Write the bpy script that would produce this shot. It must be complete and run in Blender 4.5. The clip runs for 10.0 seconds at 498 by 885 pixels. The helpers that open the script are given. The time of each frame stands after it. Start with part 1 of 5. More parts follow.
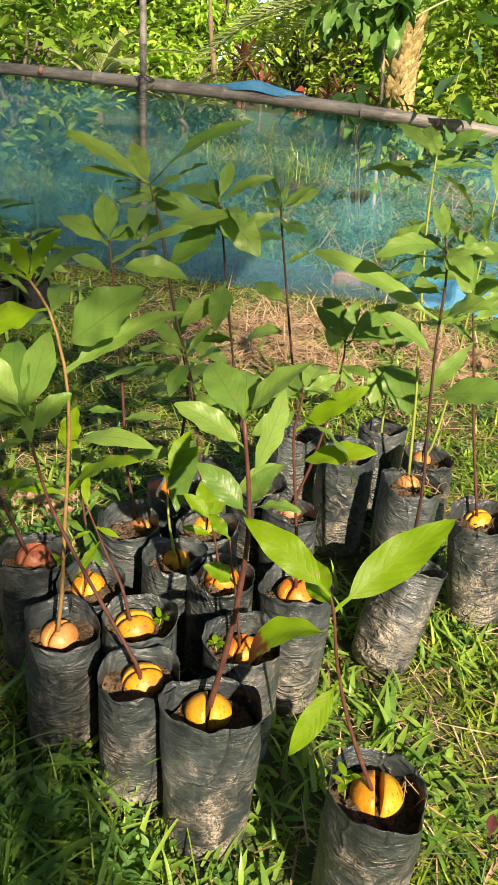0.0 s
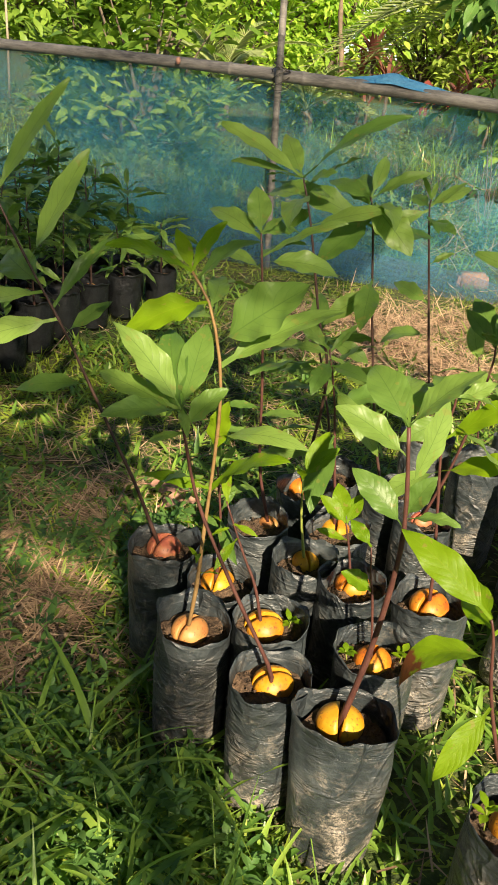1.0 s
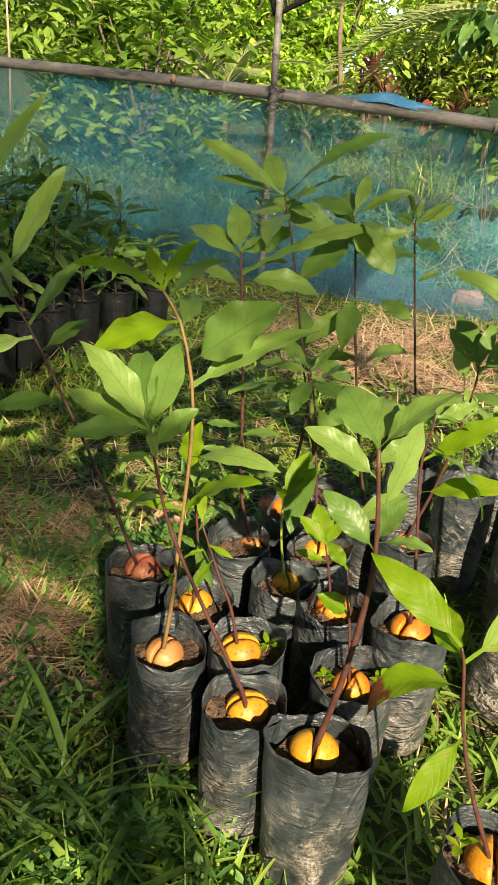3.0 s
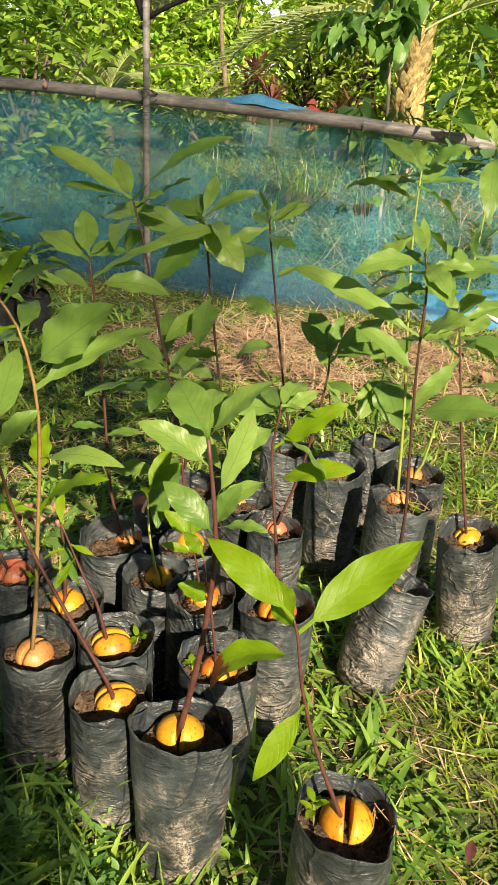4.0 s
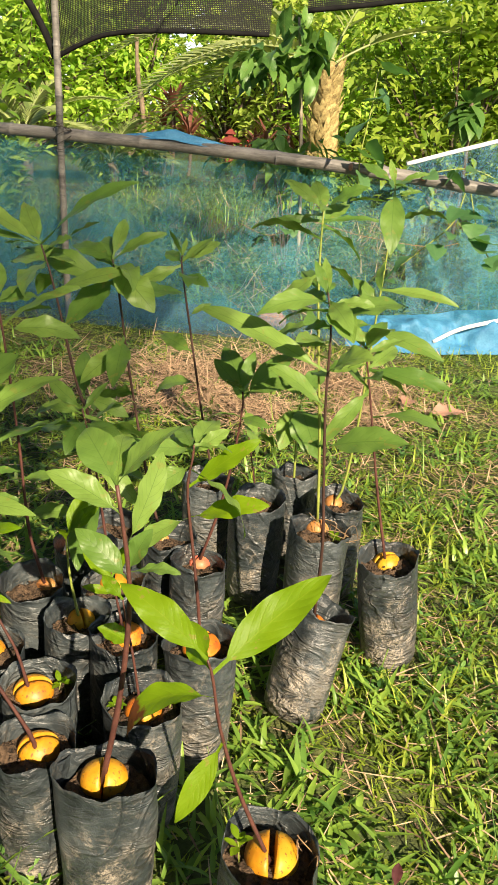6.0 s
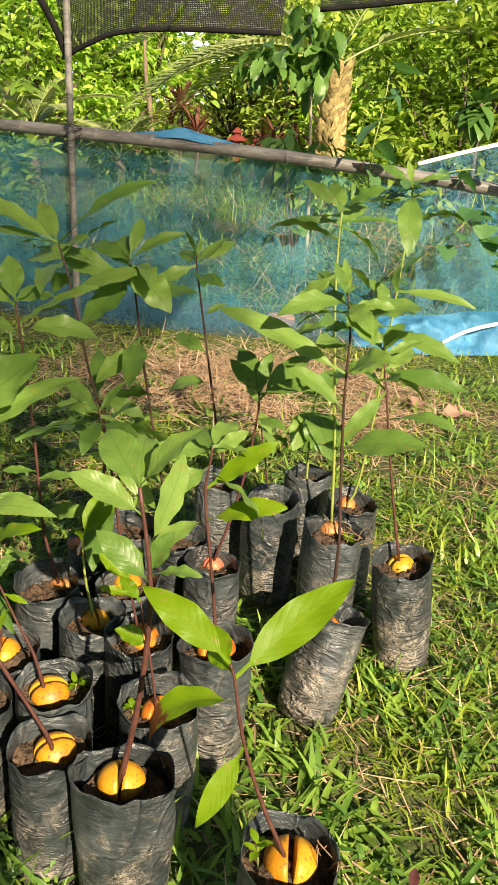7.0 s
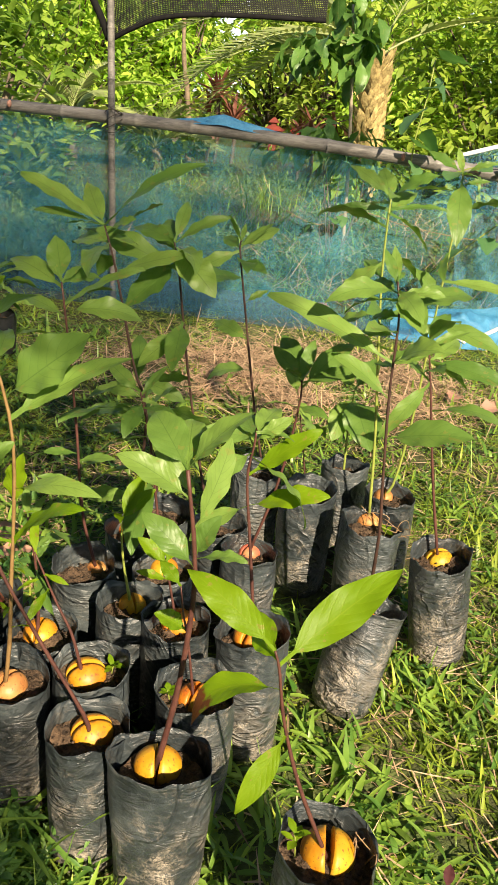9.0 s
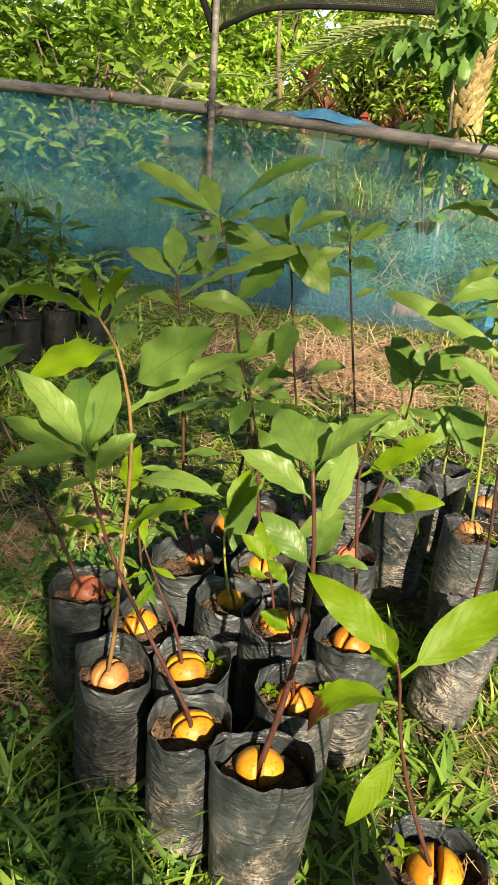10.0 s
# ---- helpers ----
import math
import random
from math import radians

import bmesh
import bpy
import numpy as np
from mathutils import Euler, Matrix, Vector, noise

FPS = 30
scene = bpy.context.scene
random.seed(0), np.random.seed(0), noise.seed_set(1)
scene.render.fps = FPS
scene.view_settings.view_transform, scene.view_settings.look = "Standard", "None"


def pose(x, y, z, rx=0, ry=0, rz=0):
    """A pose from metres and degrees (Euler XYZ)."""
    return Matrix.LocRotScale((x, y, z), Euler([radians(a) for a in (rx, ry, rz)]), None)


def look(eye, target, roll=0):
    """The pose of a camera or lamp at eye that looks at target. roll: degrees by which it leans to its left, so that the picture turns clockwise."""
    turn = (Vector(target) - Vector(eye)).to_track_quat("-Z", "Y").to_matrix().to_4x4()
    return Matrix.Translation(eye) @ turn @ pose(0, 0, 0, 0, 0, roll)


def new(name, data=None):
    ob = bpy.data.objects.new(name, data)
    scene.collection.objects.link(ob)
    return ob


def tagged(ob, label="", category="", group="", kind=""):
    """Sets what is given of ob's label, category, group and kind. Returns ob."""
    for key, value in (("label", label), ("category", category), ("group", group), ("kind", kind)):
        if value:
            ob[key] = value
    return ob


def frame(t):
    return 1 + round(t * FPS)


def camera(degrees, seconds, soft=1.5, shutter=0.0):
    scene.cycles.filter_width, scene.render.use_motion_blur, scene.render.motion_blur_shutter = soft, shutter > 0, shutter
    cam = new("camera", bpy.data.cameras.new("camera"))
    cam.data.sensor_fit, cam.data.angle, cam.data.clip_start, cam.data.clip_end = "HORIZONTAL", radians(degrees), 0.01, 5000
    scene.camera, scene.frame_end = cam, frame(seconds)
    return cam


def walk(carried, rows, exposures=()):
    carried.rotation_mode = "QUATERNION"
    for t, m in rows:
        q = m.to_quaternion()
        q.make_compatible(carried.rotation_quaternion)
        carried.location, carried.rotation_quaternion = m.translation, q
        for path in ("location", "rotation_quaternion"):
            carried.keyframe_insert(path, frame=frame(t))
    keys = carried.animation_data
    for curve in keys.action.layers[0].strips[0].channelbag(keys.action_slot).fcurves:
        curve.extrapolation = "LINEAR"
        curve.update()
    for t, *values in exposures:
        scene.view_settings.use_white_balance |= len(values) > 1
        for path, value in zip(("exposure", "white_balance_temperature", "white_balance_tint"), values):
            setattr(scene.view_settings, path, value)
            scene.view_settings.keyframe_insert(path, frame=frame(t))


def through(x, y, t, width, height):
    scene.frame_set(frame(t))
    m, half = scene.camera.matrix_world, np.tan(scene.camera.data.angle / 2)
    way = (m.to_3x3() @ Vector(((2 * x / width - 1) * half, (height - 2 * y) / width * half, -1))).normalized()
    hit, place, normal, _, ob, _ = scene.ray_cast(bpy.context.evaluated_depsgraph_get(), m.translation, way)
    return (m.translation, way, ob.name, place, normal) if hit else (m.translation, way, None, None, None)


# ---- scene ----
cam = camera(32.9, 10.0, soft=0.7)
PATH = [
    (0, (0.438, 0.583, 0.891), (0.196, 2.366, 0.016), 4.8),
    (0.5, (0.41, 0.587, 0.885), (0.073, 2.345, -0.007), 5.5),
    (1, (0.375, 0.595, 0.883), (-0.086, 2.318, -0.022), 5.2),
    (1.5, (0.349, 0.609, 0.882), (-0.181, 2.314, -0.019), 5.2),
    (2, (0.359, 0.619, 0.878), (-0.195, 2.322, -0.013), 5.3),
    (2.2, (0.366, 0.617, 0.883), (-0.187, 2.324, -0.001), 5.3),
    (3.3, (0.419, 0.619, 0.885), (0.006, 2.372, 0.014), 5.3),
    (3.5, (0.435, 0.617, 0.889), (0.067, 2.38, 0.02), 5.2),
    (4, (0.482, 0.604, 0.897), (0.202, 2.391, 0.043), 4.5),
    (4.5, (0.503, 0.594, 0.906), (0.287, 2.397, 0.068), 4.1),
    (5, (0.515, 0.597, 0.92), (0.345, 2.415, 0.104), 4.0),
    (6.5, (0.498, 0.6, 0.922), (0.367, 2.434, 0.134), 4.1),
    (7, (0.487, 0.603, 0.922), (0.347, 2.434, 0.128), 4.4),
    (7.5, (0.481, 0.604, 0.912), (0.331, 2.427, 0.104), 4.9),
    (8, (0.477, 0.607, 0.909), (0.312, 2.425, 0.092), 5.0),
    (8.5, (0.477, 0.605, 0.914), (0.301, 2.423, 0.099), 5.1),
    (9, (0.465, 0.607, 0.91), (0.266, 2.422, 0.094), 5.2),
    (9.5, (0.449, 0.611, 0.902), (0.2, 2.414, 0.074), 5.0),
    (10, (0.412, 0.616, 0.903), (0.05, 2.393, 0.061), 5.6),
]
walk(cam, [(t, look(eye, target, roll)) for t, eye, target, roll in PATH], exposures=[(0, 1.21, 6500, 15), (10, 1.19, 6500, 15)])

# ---------------------------------------------------------------- light
world = bpy.data.worlds.new("sky")
scene.world = world
world.use_nodes = True
wn = world.node_tree.nodes
sky = wn.new("ShaderNodeTexSky")
sky.sky_type = "NISHITA"
sky.sun_disc = False
SUN_WAY = Vector((-0.48, 0.87, -0.62)).normalized()
sky.sun_elevation = math.asin(-SUN_WAY.z)
sky.sun_rotation = math.atan2(-SUN_WAY.x, -SUN_WAY.y)
world.node_tree.links.new(sky.outputs[0], wn["Background"].inputs[0])
wn["Background"].inputs[1].default_value = 0.050
sun = new("sun", bpy.data.lights.new("sun", "SUN"))
sun.data.energy, sun.data.angle, sun.data.color = 5.0, radians(0.6), (1.0, 0.83, 0.58)
sun.matrix_world = Matrix.Translation((-1, -4, 5)) @ SUN_WAY.to_track_quat("-Z", "Y").to_matrix().to_4x4()


# ---------------------------------------------------------------- materials
def nodes_of(name):
    m = bpy.data.materials.new(name)
    m.use_nodes = True
    t = m.node_tree
    return m, t.nodes, t.links, t.nodes["Principled BSDF"]


def ramp(n, l, source, stops):
    r = n.new("ShaderNodeValToRGB")
    while len(r.color_ramp.elements) < len(stops):
        r.color_ramp.elements.new(0.5)
    for e, (p, c) in zip(r.color_ramp.elements, stops):
        e.position, e.color = p, (*c, 1)
    l.new(source, r.inputs[0])
    return r.outputs[0]


def noise_tex(n, l, scale, detail=4.0, coords="Object", rough=0.6, stretch=None):
    tc = n.new("ShaderNodeTexCoord")
    out = tc.outputs[coords]
    if stretch:
        mp = n.new("ShaderNodeMapping")
        mp.inputs["Scale"].default_value = stretch
        l.new(out, mp.inputs[0])
        out = mp.outputs[0]
    t = n.new("ShaderNodeTexNoise")
    t.inputs["Scale"].default_value, t.inputs["Detail"].default_value, t.inputs["Roughness"].default_value = scale, detail, rough
    l.new(out, t.inputs["Vector"])
    return t.outputs[0]


def mix_rgb(n, l, fac, a, b, mode="MIX"):
    m = n.new("ShaderNodeMix")
    m.data_type, m.blend_type = "RGBA", mode
    for key, v in ((0, fac), (6, a), (7, b)):
        if isinstance(v, (int, float)):
            m.inputs[key].default_value = v
        elif isinstance(v, tuple):
            m.inputs[key].default_value = (*v, 1)
        else:
            l.new(v, m.inputs[key])
    return m.outputs[2]


def calc(n, l, op, a, b=None, clamp=False):
    m = n.new("ShaderNodeMath")
    m.operation, m.use_clamp = op, clamp
    for i, v in enumerate((a, b)):
        if v is None:
            continue
        if isinstance(v, (int, float)):
            m.inputs[i].default_value = v
        else:
            l.new(v, m.inputs[i])
    return m.outputs[0]


def bump(n, l, p, height, strength, distance=0.002):
    b = n.new("ShaderNodeBump")
    b.inputs["Strength"].default_value, b.inputs["Distance"].default_value = strength, distance
    l.new(height, b.inputs["Height"])
    l.new(b.outputs[0], p.inputs["Normal"])


def plain(name, c1, c2, scale, rough=0.7, bump_by=0.3, distance=0.002, fine=9.0, coords="Object", stretch=None, spec=0.4):
    """Two-scale noise between two colours with fine relief."""
    m, n, l, p = nodes_of(name)
    a = noise_tex(n, l, scale, 5, coords, 0.6, stretch)
    b = noise_tex(n, l, scale * fine, 4, coords, 0.7, stretch)
    f = calc(n, l, "ADD", calc(n, l, "MULTIPLY", a, 0.6), calc(n, l, "MULTIPLY", b, 0.4))
    l.new(ramp(n, l, f, [(0.34, c1), (0.66, c2)]), p.inputs["Base Color"])
    p.inputs["Roughness"].default_value = rough
    p.inputs["Specular IOR Level"].default_value = spec
    bump(n, l, p, f, bump_by, distance)
    return m


def foliage(name, dark, light, vein, through=0.35, rough=0.46, veins=True, dirt=0.25, spec=0.4, burnt=False):
    """Leaf with a midrib and side veins along its UV, random tone from leaf to leaf, and light coming through it."""
    m, n, l, p = nodes_of(name)
    info = n.new("ShaderNodeObjectInfo")
    geo = n.new("ShaderNodeNewGeometry")
    rnd = calc(n, l, "FRACT", calc(n, l, "ADD", info.outputs["Random"], geo.outputs["Random Per Island"]))
    mott = noise_tex(n, l, 22, 4, "Object")
    tone = calc(n, l, "ADD", calc(n, l, "MULTIPLY", rnd, 0.6), calc(n, l, "MULTIPLY", mott, 0.5))
    col = ramp(n, l, tone, [(0.15, dark), (0.95, light)])
    height = mott
    if veins:
        uv = n.new("ShaderNodeUVMap")
        sep = n.new("ShaderNodeSeparateXYZ")
        l.new(uv.outputs[0], sep.inputs[0])
        across = calc(n, l, "ABSOLUTE", calc(n, l, "SUBTRACT", sep.outputs[1], 0.5))
        sweep = calc(n, l, "MULTIPLY", calc(n, l, "POWER", across, 1.35), 5.6)
        drift = calc(n, l, "MULTIPLY", noise_tex(n, l, 12, 2), 0.9)
        side = calc(n, l, "PINGPONG", calc(n, l, "ADD", calc(n, l, "SUBTRACT", calc(n, l, "MULTIPLY", sep.outputs[0], 9.0), sweep), drift), 0.5)
        line = calc(n, l, "MULTIPLY", calc(n, l, "SUBTRACT", 1.0, calc(n, l, "MULTIPLY", side, 15.0), True), 0.38)
        rib = calc(n, l, "MULTIPLY", calc(n, l, "SUBTRACT", 1.0, calc(n, l, "MULTIPLY", across, 46.0), True), 0.8)
        mask = calc(n, l, "MAXIMUM", line, rib)
        web = noise_tex(n, l, 120, 4, rough=0.75)
        col = mix_rgb(n, l, calc(n, l, "MULTIPLY", web, 0.30), col, dark)
        col = mix_rgb(n, l, mask, col, vein)
        swell = calc(n, l, "POWER", calc(n, l, "MULTIPLY", side, 2.0), 0.5)
        height = calc(n, l, "ADD", calc(n, l, "MULTIPLY", swell, 0.18), calc(n, l, "ADD", calc(n, l, "MULTIPLY", mott, 0.8), calc(n, l, "MULTIPLY", web, 0.35)))
        edge = noise_tex(n, l, 60, 2, "Object")
        spots = calc(n, l, "MULTIPLY", calc(n, l, "GREATER_THAN", edge, 0.69), dirt)
        col = mix_rgb(n, l, spots, col, (0.30, 0.24, 0.06))
        if burnt:
            blot = calc(n, l, "ADD", calc(n, l, "MULTIPLY", noise_tex(n, l, 55, 3), 0.5), calc(n, l, "MULTIPLY", sep.outputs[0], 0.60))
            col = mix_rgb(n, l, ramp(n, l, blot, [(0.68, (0, 0, 0)), (0.73, (1, 1, 1))]), col, (0.16, 0.055, 0.018))
    l.new(col, p.inputs["Base Color"])
    p.inputs["Roughness"].default_value = rough
    p.inputs["Specular IOR Level"].default_value = spec
    bump(n, l, p, height, 0.75, 0.0015)
    tr = n.new("ShaderNodeBsdfTranslucent")
    l.new(mix_rgb(n, l, 1.0, col, (1.0, 1.1, 0.45), "MULTIPLY"), tr.inputs[0])
    mx = n.new("ShaderNodeMixShader")
    mx.inputs[0].default_value = through
    l.new(p.outputs[0], mx.inputs[1])
    l.new(tr.outputs[0], mx.inputs[2])
    l.new(mx.outputs[0], n["Material Output"].inputs[0])
    return m


def netting(name, colour, cover, weave, through=0.4, rough=0.6, spec=0.5):
    """Woven mesh: threads of a colour, open between them."""
    m, n, l, p = nodes_of(name)
    uv = n.new("ShaderNodeUVMap")
    sep = n.new("ShaderNodeSeparateXYZ")
    l.new(uv.outputs[0], sep.inputs[0])
    big = noise_tex(n, l, 2.2, 4, "UV")
    fine = noise_tex(n, l, 9.0, 3, "UV", 0.6, (1, 0.25, 1))
    dust = calc(n, l, "ADD", calc(n, l, "MULTIPLY", big, 0.7), calc(n, l, "MULTIPLY", fine, 0.5))
    tx = calc(n, l, "PINGPONG", calc(n, l, "MULTIPLY", sep.outputs[0], weave), 0.5)
    ty = calc(n, l, "PINGPONG", calc(n, l, "MULTIPLY", sep.outputs[1], weave), 0.5)
    hole = calc(n, l, "MULTIPLY", calc(n, l, "GREATER_THAN", tx, 0.5 - 0.5 * (1 - cover) ** 0.5), calc(n, l, "GREATER_THAN", ty, 0.5 - 0.5 * (1 - cover) ** 0.5))
    keep = calc(n, l, "MULTIPLY", hole, ramp(n, l, dust, [(0.48, (1, 1, 1)), (0.74, (0.58, 0.58, 0.58))]))
    c = mix_rgb(n, l, dust, colour, tuple(min(1, v * 1.9 + 0.03) for v in colour))
    l.new(c, p.inputs["Base Color"])
    p.inputs["Specular IOR Level"].default_value = spec
    p.inputs["Roughness"].default_value = rough
    tr = n.new("ShaderNodeBsdfTranslucent")
    l.new(c, tr.inputs[0])
    m1, m2 = n.new("ShaderNodeMixShader"), n.new("ShaderNodeMixShader")
    m1.inputs[0].default_value = through
    l.new(p.outputs[0], m1.inputs[1])
    l.new(tr.outputs[0], m1.inputs[2])
    clear = n.new("ShaderNodeBsdfTransparent")
    l.new(keep, m2.inputs[0])
    l.new(m1.outputs[0], m2.inputs[1])
    l.new(clear.outputs[0], m2.inputs[2])
    l.new(m2.outputs[0], n["Material Output"].inputs[0])
    return m


def film_plastic():
    """Black polythene: soft folds and a dull sheen above, crumpled and caked with pale mud towards its foot."""
    m, n, l, p = nodes_of("black_polythene")
    info = n.new("ShaderNodeObjectInfo")
    tc = n.new("ShaderNodeTexCoord")
    add = n.new("ShaderNodeVectorMath")
    sep = n.new("ShaderNodeSeparateXYZ")
    l.new(tc.outputs["Object"], sep.inputs[0])
    comb = n.new("ShaderNodeCombineXYZ")
    for i in range(3):
        l.new(calc(n, l, "MULTIPLY", info.outputs["Random"], 13.0 + 7 * i), comb.inputs[i])
    l.new(tc.outputs["Object"], add.inputs[0])
    l.new(comb.outputs[0], add.inputs[1])

    def tex(scale, stretch, detail=5, rough=0.65, warp=0.5):
        mp = n.new("ShaderNodeMapping")
        mp.inputs["Scale"].default_value = stretch
        l.new(add.outputs[0], mp.inputs[0])
        t = n.new("ShaderNodeTexNoise")
        t.inputs["Scale"].default_value, t.inputs["Detail"].default_value, t.inputs["Roughness"].default_value = scale, detail, rough
        t.inputs["Distortion"].default_value = warp
        l.new(mp.outputs[0], t.inputs["Vector"])
        return t.outputs[0]

    def ridge(source, sharp):
        return calc(n, l, "SUBTRACT", 1.0, calc(n, l, "MULTIPLY", calc(n, l, "ABSOLUTE", calc(n, l, "SUBTRACT", source, 0.5)), sharp), True)

    def scaled(a, b):
        return calc(n, l, "MULTIPLY", a, b)

    def plus(*parts_):
        out = parts_[0]
        for q in parts_[1:]:
            out = calc(n, l, "ADD", out, q)
        return out
    low = calc(n, l, "SUBTRACT", 1.20, scaled(sep.outputs[2], 6.0), True)
    fold = tex(9, (1, 1, 0.30), 2, 0.4)
    crumple = scaled(ridge(tex(26, (0.7, 0.7, 1.7), 3, 0.5, 1.6), 6.0), ramp(n, l, tex(13, (1, 1, 1.2), 3, 0.5), [(0.42, (0.05, 0.05, 0.05)), (0.62, (1, 1, 1))]))
    crease = ridge(tex(13, (1, 1, 0.9), 2, 0.5, 1.2), 14.0)
    fine = tex(75, (0.8, 0.8, 1.5), 4, 0.6)
    dust = tex(7, (1, 1, 0.8), 6, 0.7)
    grit = tex(300, (1, 1, 0.9), 4, 0.8)
    patch = tex(24, (1, 1, 0.9), 5, 0.7)
    scratch = ridge(tex(55, (1, 1, 1.1), 4, 0.7, 0.3), 22.0)
    caked = ramp(n, l, plus(patch, scaled(low, 0.22)), [(0.61, (0, 0, 0)), (0.78, (1, 1, 1))])
    mud = scaled(caked, ramp(n, l, grit, [(0.45, (0.04, 0.04, 0.04)), (0.56, (1, 1, 1))]))
    mud = calc(n, l, "MAXIMUM", mud, scaled(scaled(scratch, ramp(n, l, patch, [(0.46, (0, 0, 0)), (0.60, (1, 1, 1))])), plus(0.16, scaled(low, 0.55))))
    mud = calc(n, l, "MAXIMUM", mud, scaled(scaled(crumple, low), scaled(dust, 0.95)), True)
    film = ramp(n, l, plus(scaled(dust, 0.7), scaled(fine, 0.3)), [(0.36, (0.011, 0.0145, 0.0165)), (0.50, (0.036, 0.047, 0.052)), (0.70, (0.108, 0.127, 0.130))])
    l.new(mix_rgb(n, l, mud, film, mix_rgb(n, l, patch, (0.20, 0.165, 0.12), (0.38, 0.345, 0.285))), p.inputs["Base Color"])
    l.new(plus(0.27, scaled(dust, 0.20), scaled(mud, 0.45)), p.inputs["Roughness"])
    p.inputs["Specular IOR Level"].default_value = 0.55
    relief = plus(fold, scaled(crumple, plus(0.12, scaled(low, 0.40))), scaled(crease, 0.16), scaled(fine, 0.22), scaled(grit, 0.04))
    bump(n, l, p, relief, 0.95, 0.012)
    return m


def seed_skin(name, a, b, c):
    """Seed leaf of an avocado: waxy, blushed in broad patches, with corky specks and scuffs."""
    m, n, l, p = nodes_of(name)
    info = n.new("ShaderNodeObjectInfo")
    big = noise_tex(n, l, 34, 3)
    spot = noise_tex(n, l, 230, 3)
    cork = noise_tex(n, l, 70, 5, rough=0.75)
    tone = calc(n, l, "ADD", calc(n, l, "MULTIPLY", big, 0.8), calc(n, l, "MULTIPLY", info.outputs["Random"], 0.22))
    col = ramp(n, l, tone, [(0.32, a), (0.52, b), (0.70, c)])
    specks = ramp(n, l, spot, [(0.60, (0, 0, 0)), (0.67, (1, 1, 1))])
    scuff = ramp(n, l, cork, [(0.58, (0, 0, 0)), (0.70, (1, 1, 1))])
    col = mix_rgb(n, l, calc(n, l, "MULTIPLY", scuff, 0.45), col, (0.34, 0.20, 0.06))
    l.new(mix_rgb(n, l, calc(n, l, "MULTIPLY", specks, 0.8), col, (0.13, 0.06, 0.02)), p.inputs["Base Color"])
    l.new(calc(n, l, "ADD", 0.47, calc(n, l, "MULTIPLY", scuff, 0.3)), p.inputs["Roughness"])
    bump(n, l, p, calc(n, l, "ADD", big, calc(n, l, "MULTIPLY", cork, 0.35)), 0.4, 0.003)
    return m


M_BAG = film_plastic()
# bed bags: the foliage's shade is put into a darker film colour
M_BAG_SHADED = plain("shaded_black_polythene", (0.006, 0.007, 0.008), (0.024, 0.027, 0.029), 30, 0.36, 0.6, 0.006, 4.0)
M_SOIL = plain("potting_soil", (0.022, 0.015, 0.010), (0.185, 0.120, 0.072), 60, 0.95, 1.0, 0.012, 4.0)
M_SEEDS = [seed_skin("yellow_seed", (0.47, 0.155, 0.010), (0.56, 0.255, 0.010), (0.52, 0.33, 0.018)),
           seed_skin("orange_seed", (0.43, 0.085, 0.018), (0.56, 0.175, 0.012), (0.58, 0.27, 0.016)),
           seed_skin("red_seed", (0.30, 0.065, 0.045), (0.40, 0.11, 0.065), (0.47, 0.19, 0.085)),
           seed_skin("tan_seed", (0.36, 0.145, 0.045), (0.46, 0.215, 0.065), (0.50, 0.29, 0.09))]
M_STEM = plain("red_brown_stem", (0.045, 0.018, 0.016), (0.125, 0.052, 0.038), 60, 0.5, 0.3, 0.001)
M_STEM_DARK = plain("dark_stem", (0.028, 0.016, 0.014), (0.08, 0.040, 0.028), 60, 0.5, 0.3, 0.001)
M_STEM_TAN = plain("tan_stem", (0.16, 0.09, 0.035), (0.28, 0.19, 0.075), 60, 0.5, 0.3, 0.001)
M_STEM_GREEN = plain("green_stem", (0.16, 0.22, 0.04), (0.30, 0.34, 0.07), 60, 0.45, 0.3, 0.001)
M_ROOT = plain("dry_root", (0.16, 0.10, 0.05), (0.36, 0.25, 0.14), 60, 0.8, 0.3, 0.001)
M_LEAF = foliage("avocado_leaf", (0.085, 0.190, 0.032), (0.260, 0.400, 0.080), (0.085, 0.165, 0.030), 0.40, 0.41, True, 0.3, 0.45)
# yellow-green of young leaves; also paints sunlight on older leaves marked bright
M_LEAF_BRIGHT = foliage("young_and_sunlit_leaf", (0.115, 0.240, 0.005), (0.245, 0.385, 0.009), (0.23, 0.34, 0.016), 0.45, 0.46, True, 0.5, 0.26)
M_LEAF_BURNT = foliage("scorched_avocado_leaf", (0.115, 0.240, 0.005), (0.245, 0.385, 0.009), (0.23, 0.34, 0.016), 0.45, 0.46, True, 0.5, 0.26, True)
M_LEAF_DARK = foliage("dark_avocado_leaf", (0.035, 0.105, 0.026), (0.105, 0.220, 0.055), (0.05, 0.10, 0.03))
M_GRASS = foliage("grass_blade", (0.050, 0.130, 0.014), (0.46, 0.56, 0.07), (0.2, 0.3, 0.06), 0.42, 0.38, False)
M_WEED = foliage("weed_leaf", (0.036, 0.115, 0.030), (0.190, 0.360, 0.080), (0.2, 0.3, 0.1), 0.35, 0.40, False)
M_STRAW = foliage("dry_straw", (0.09, 0.046, 0.026), (0.80, 0.58, 0.36), (0.5, 0.4, 0.3), 0.08, 0.75, False)
M_BAMBOO = plain("weathered_bamboo", (0.034, 0.034, 0.033), (0.255, 0.245, 0.22), 14, 0.5, 0.6, 0.003, 7.0, "Object", (0.28, 1.6, 1.6))
M_NET = netting("blue_net", (0.022, 0.190, 0.255), 0.080, 260.0)
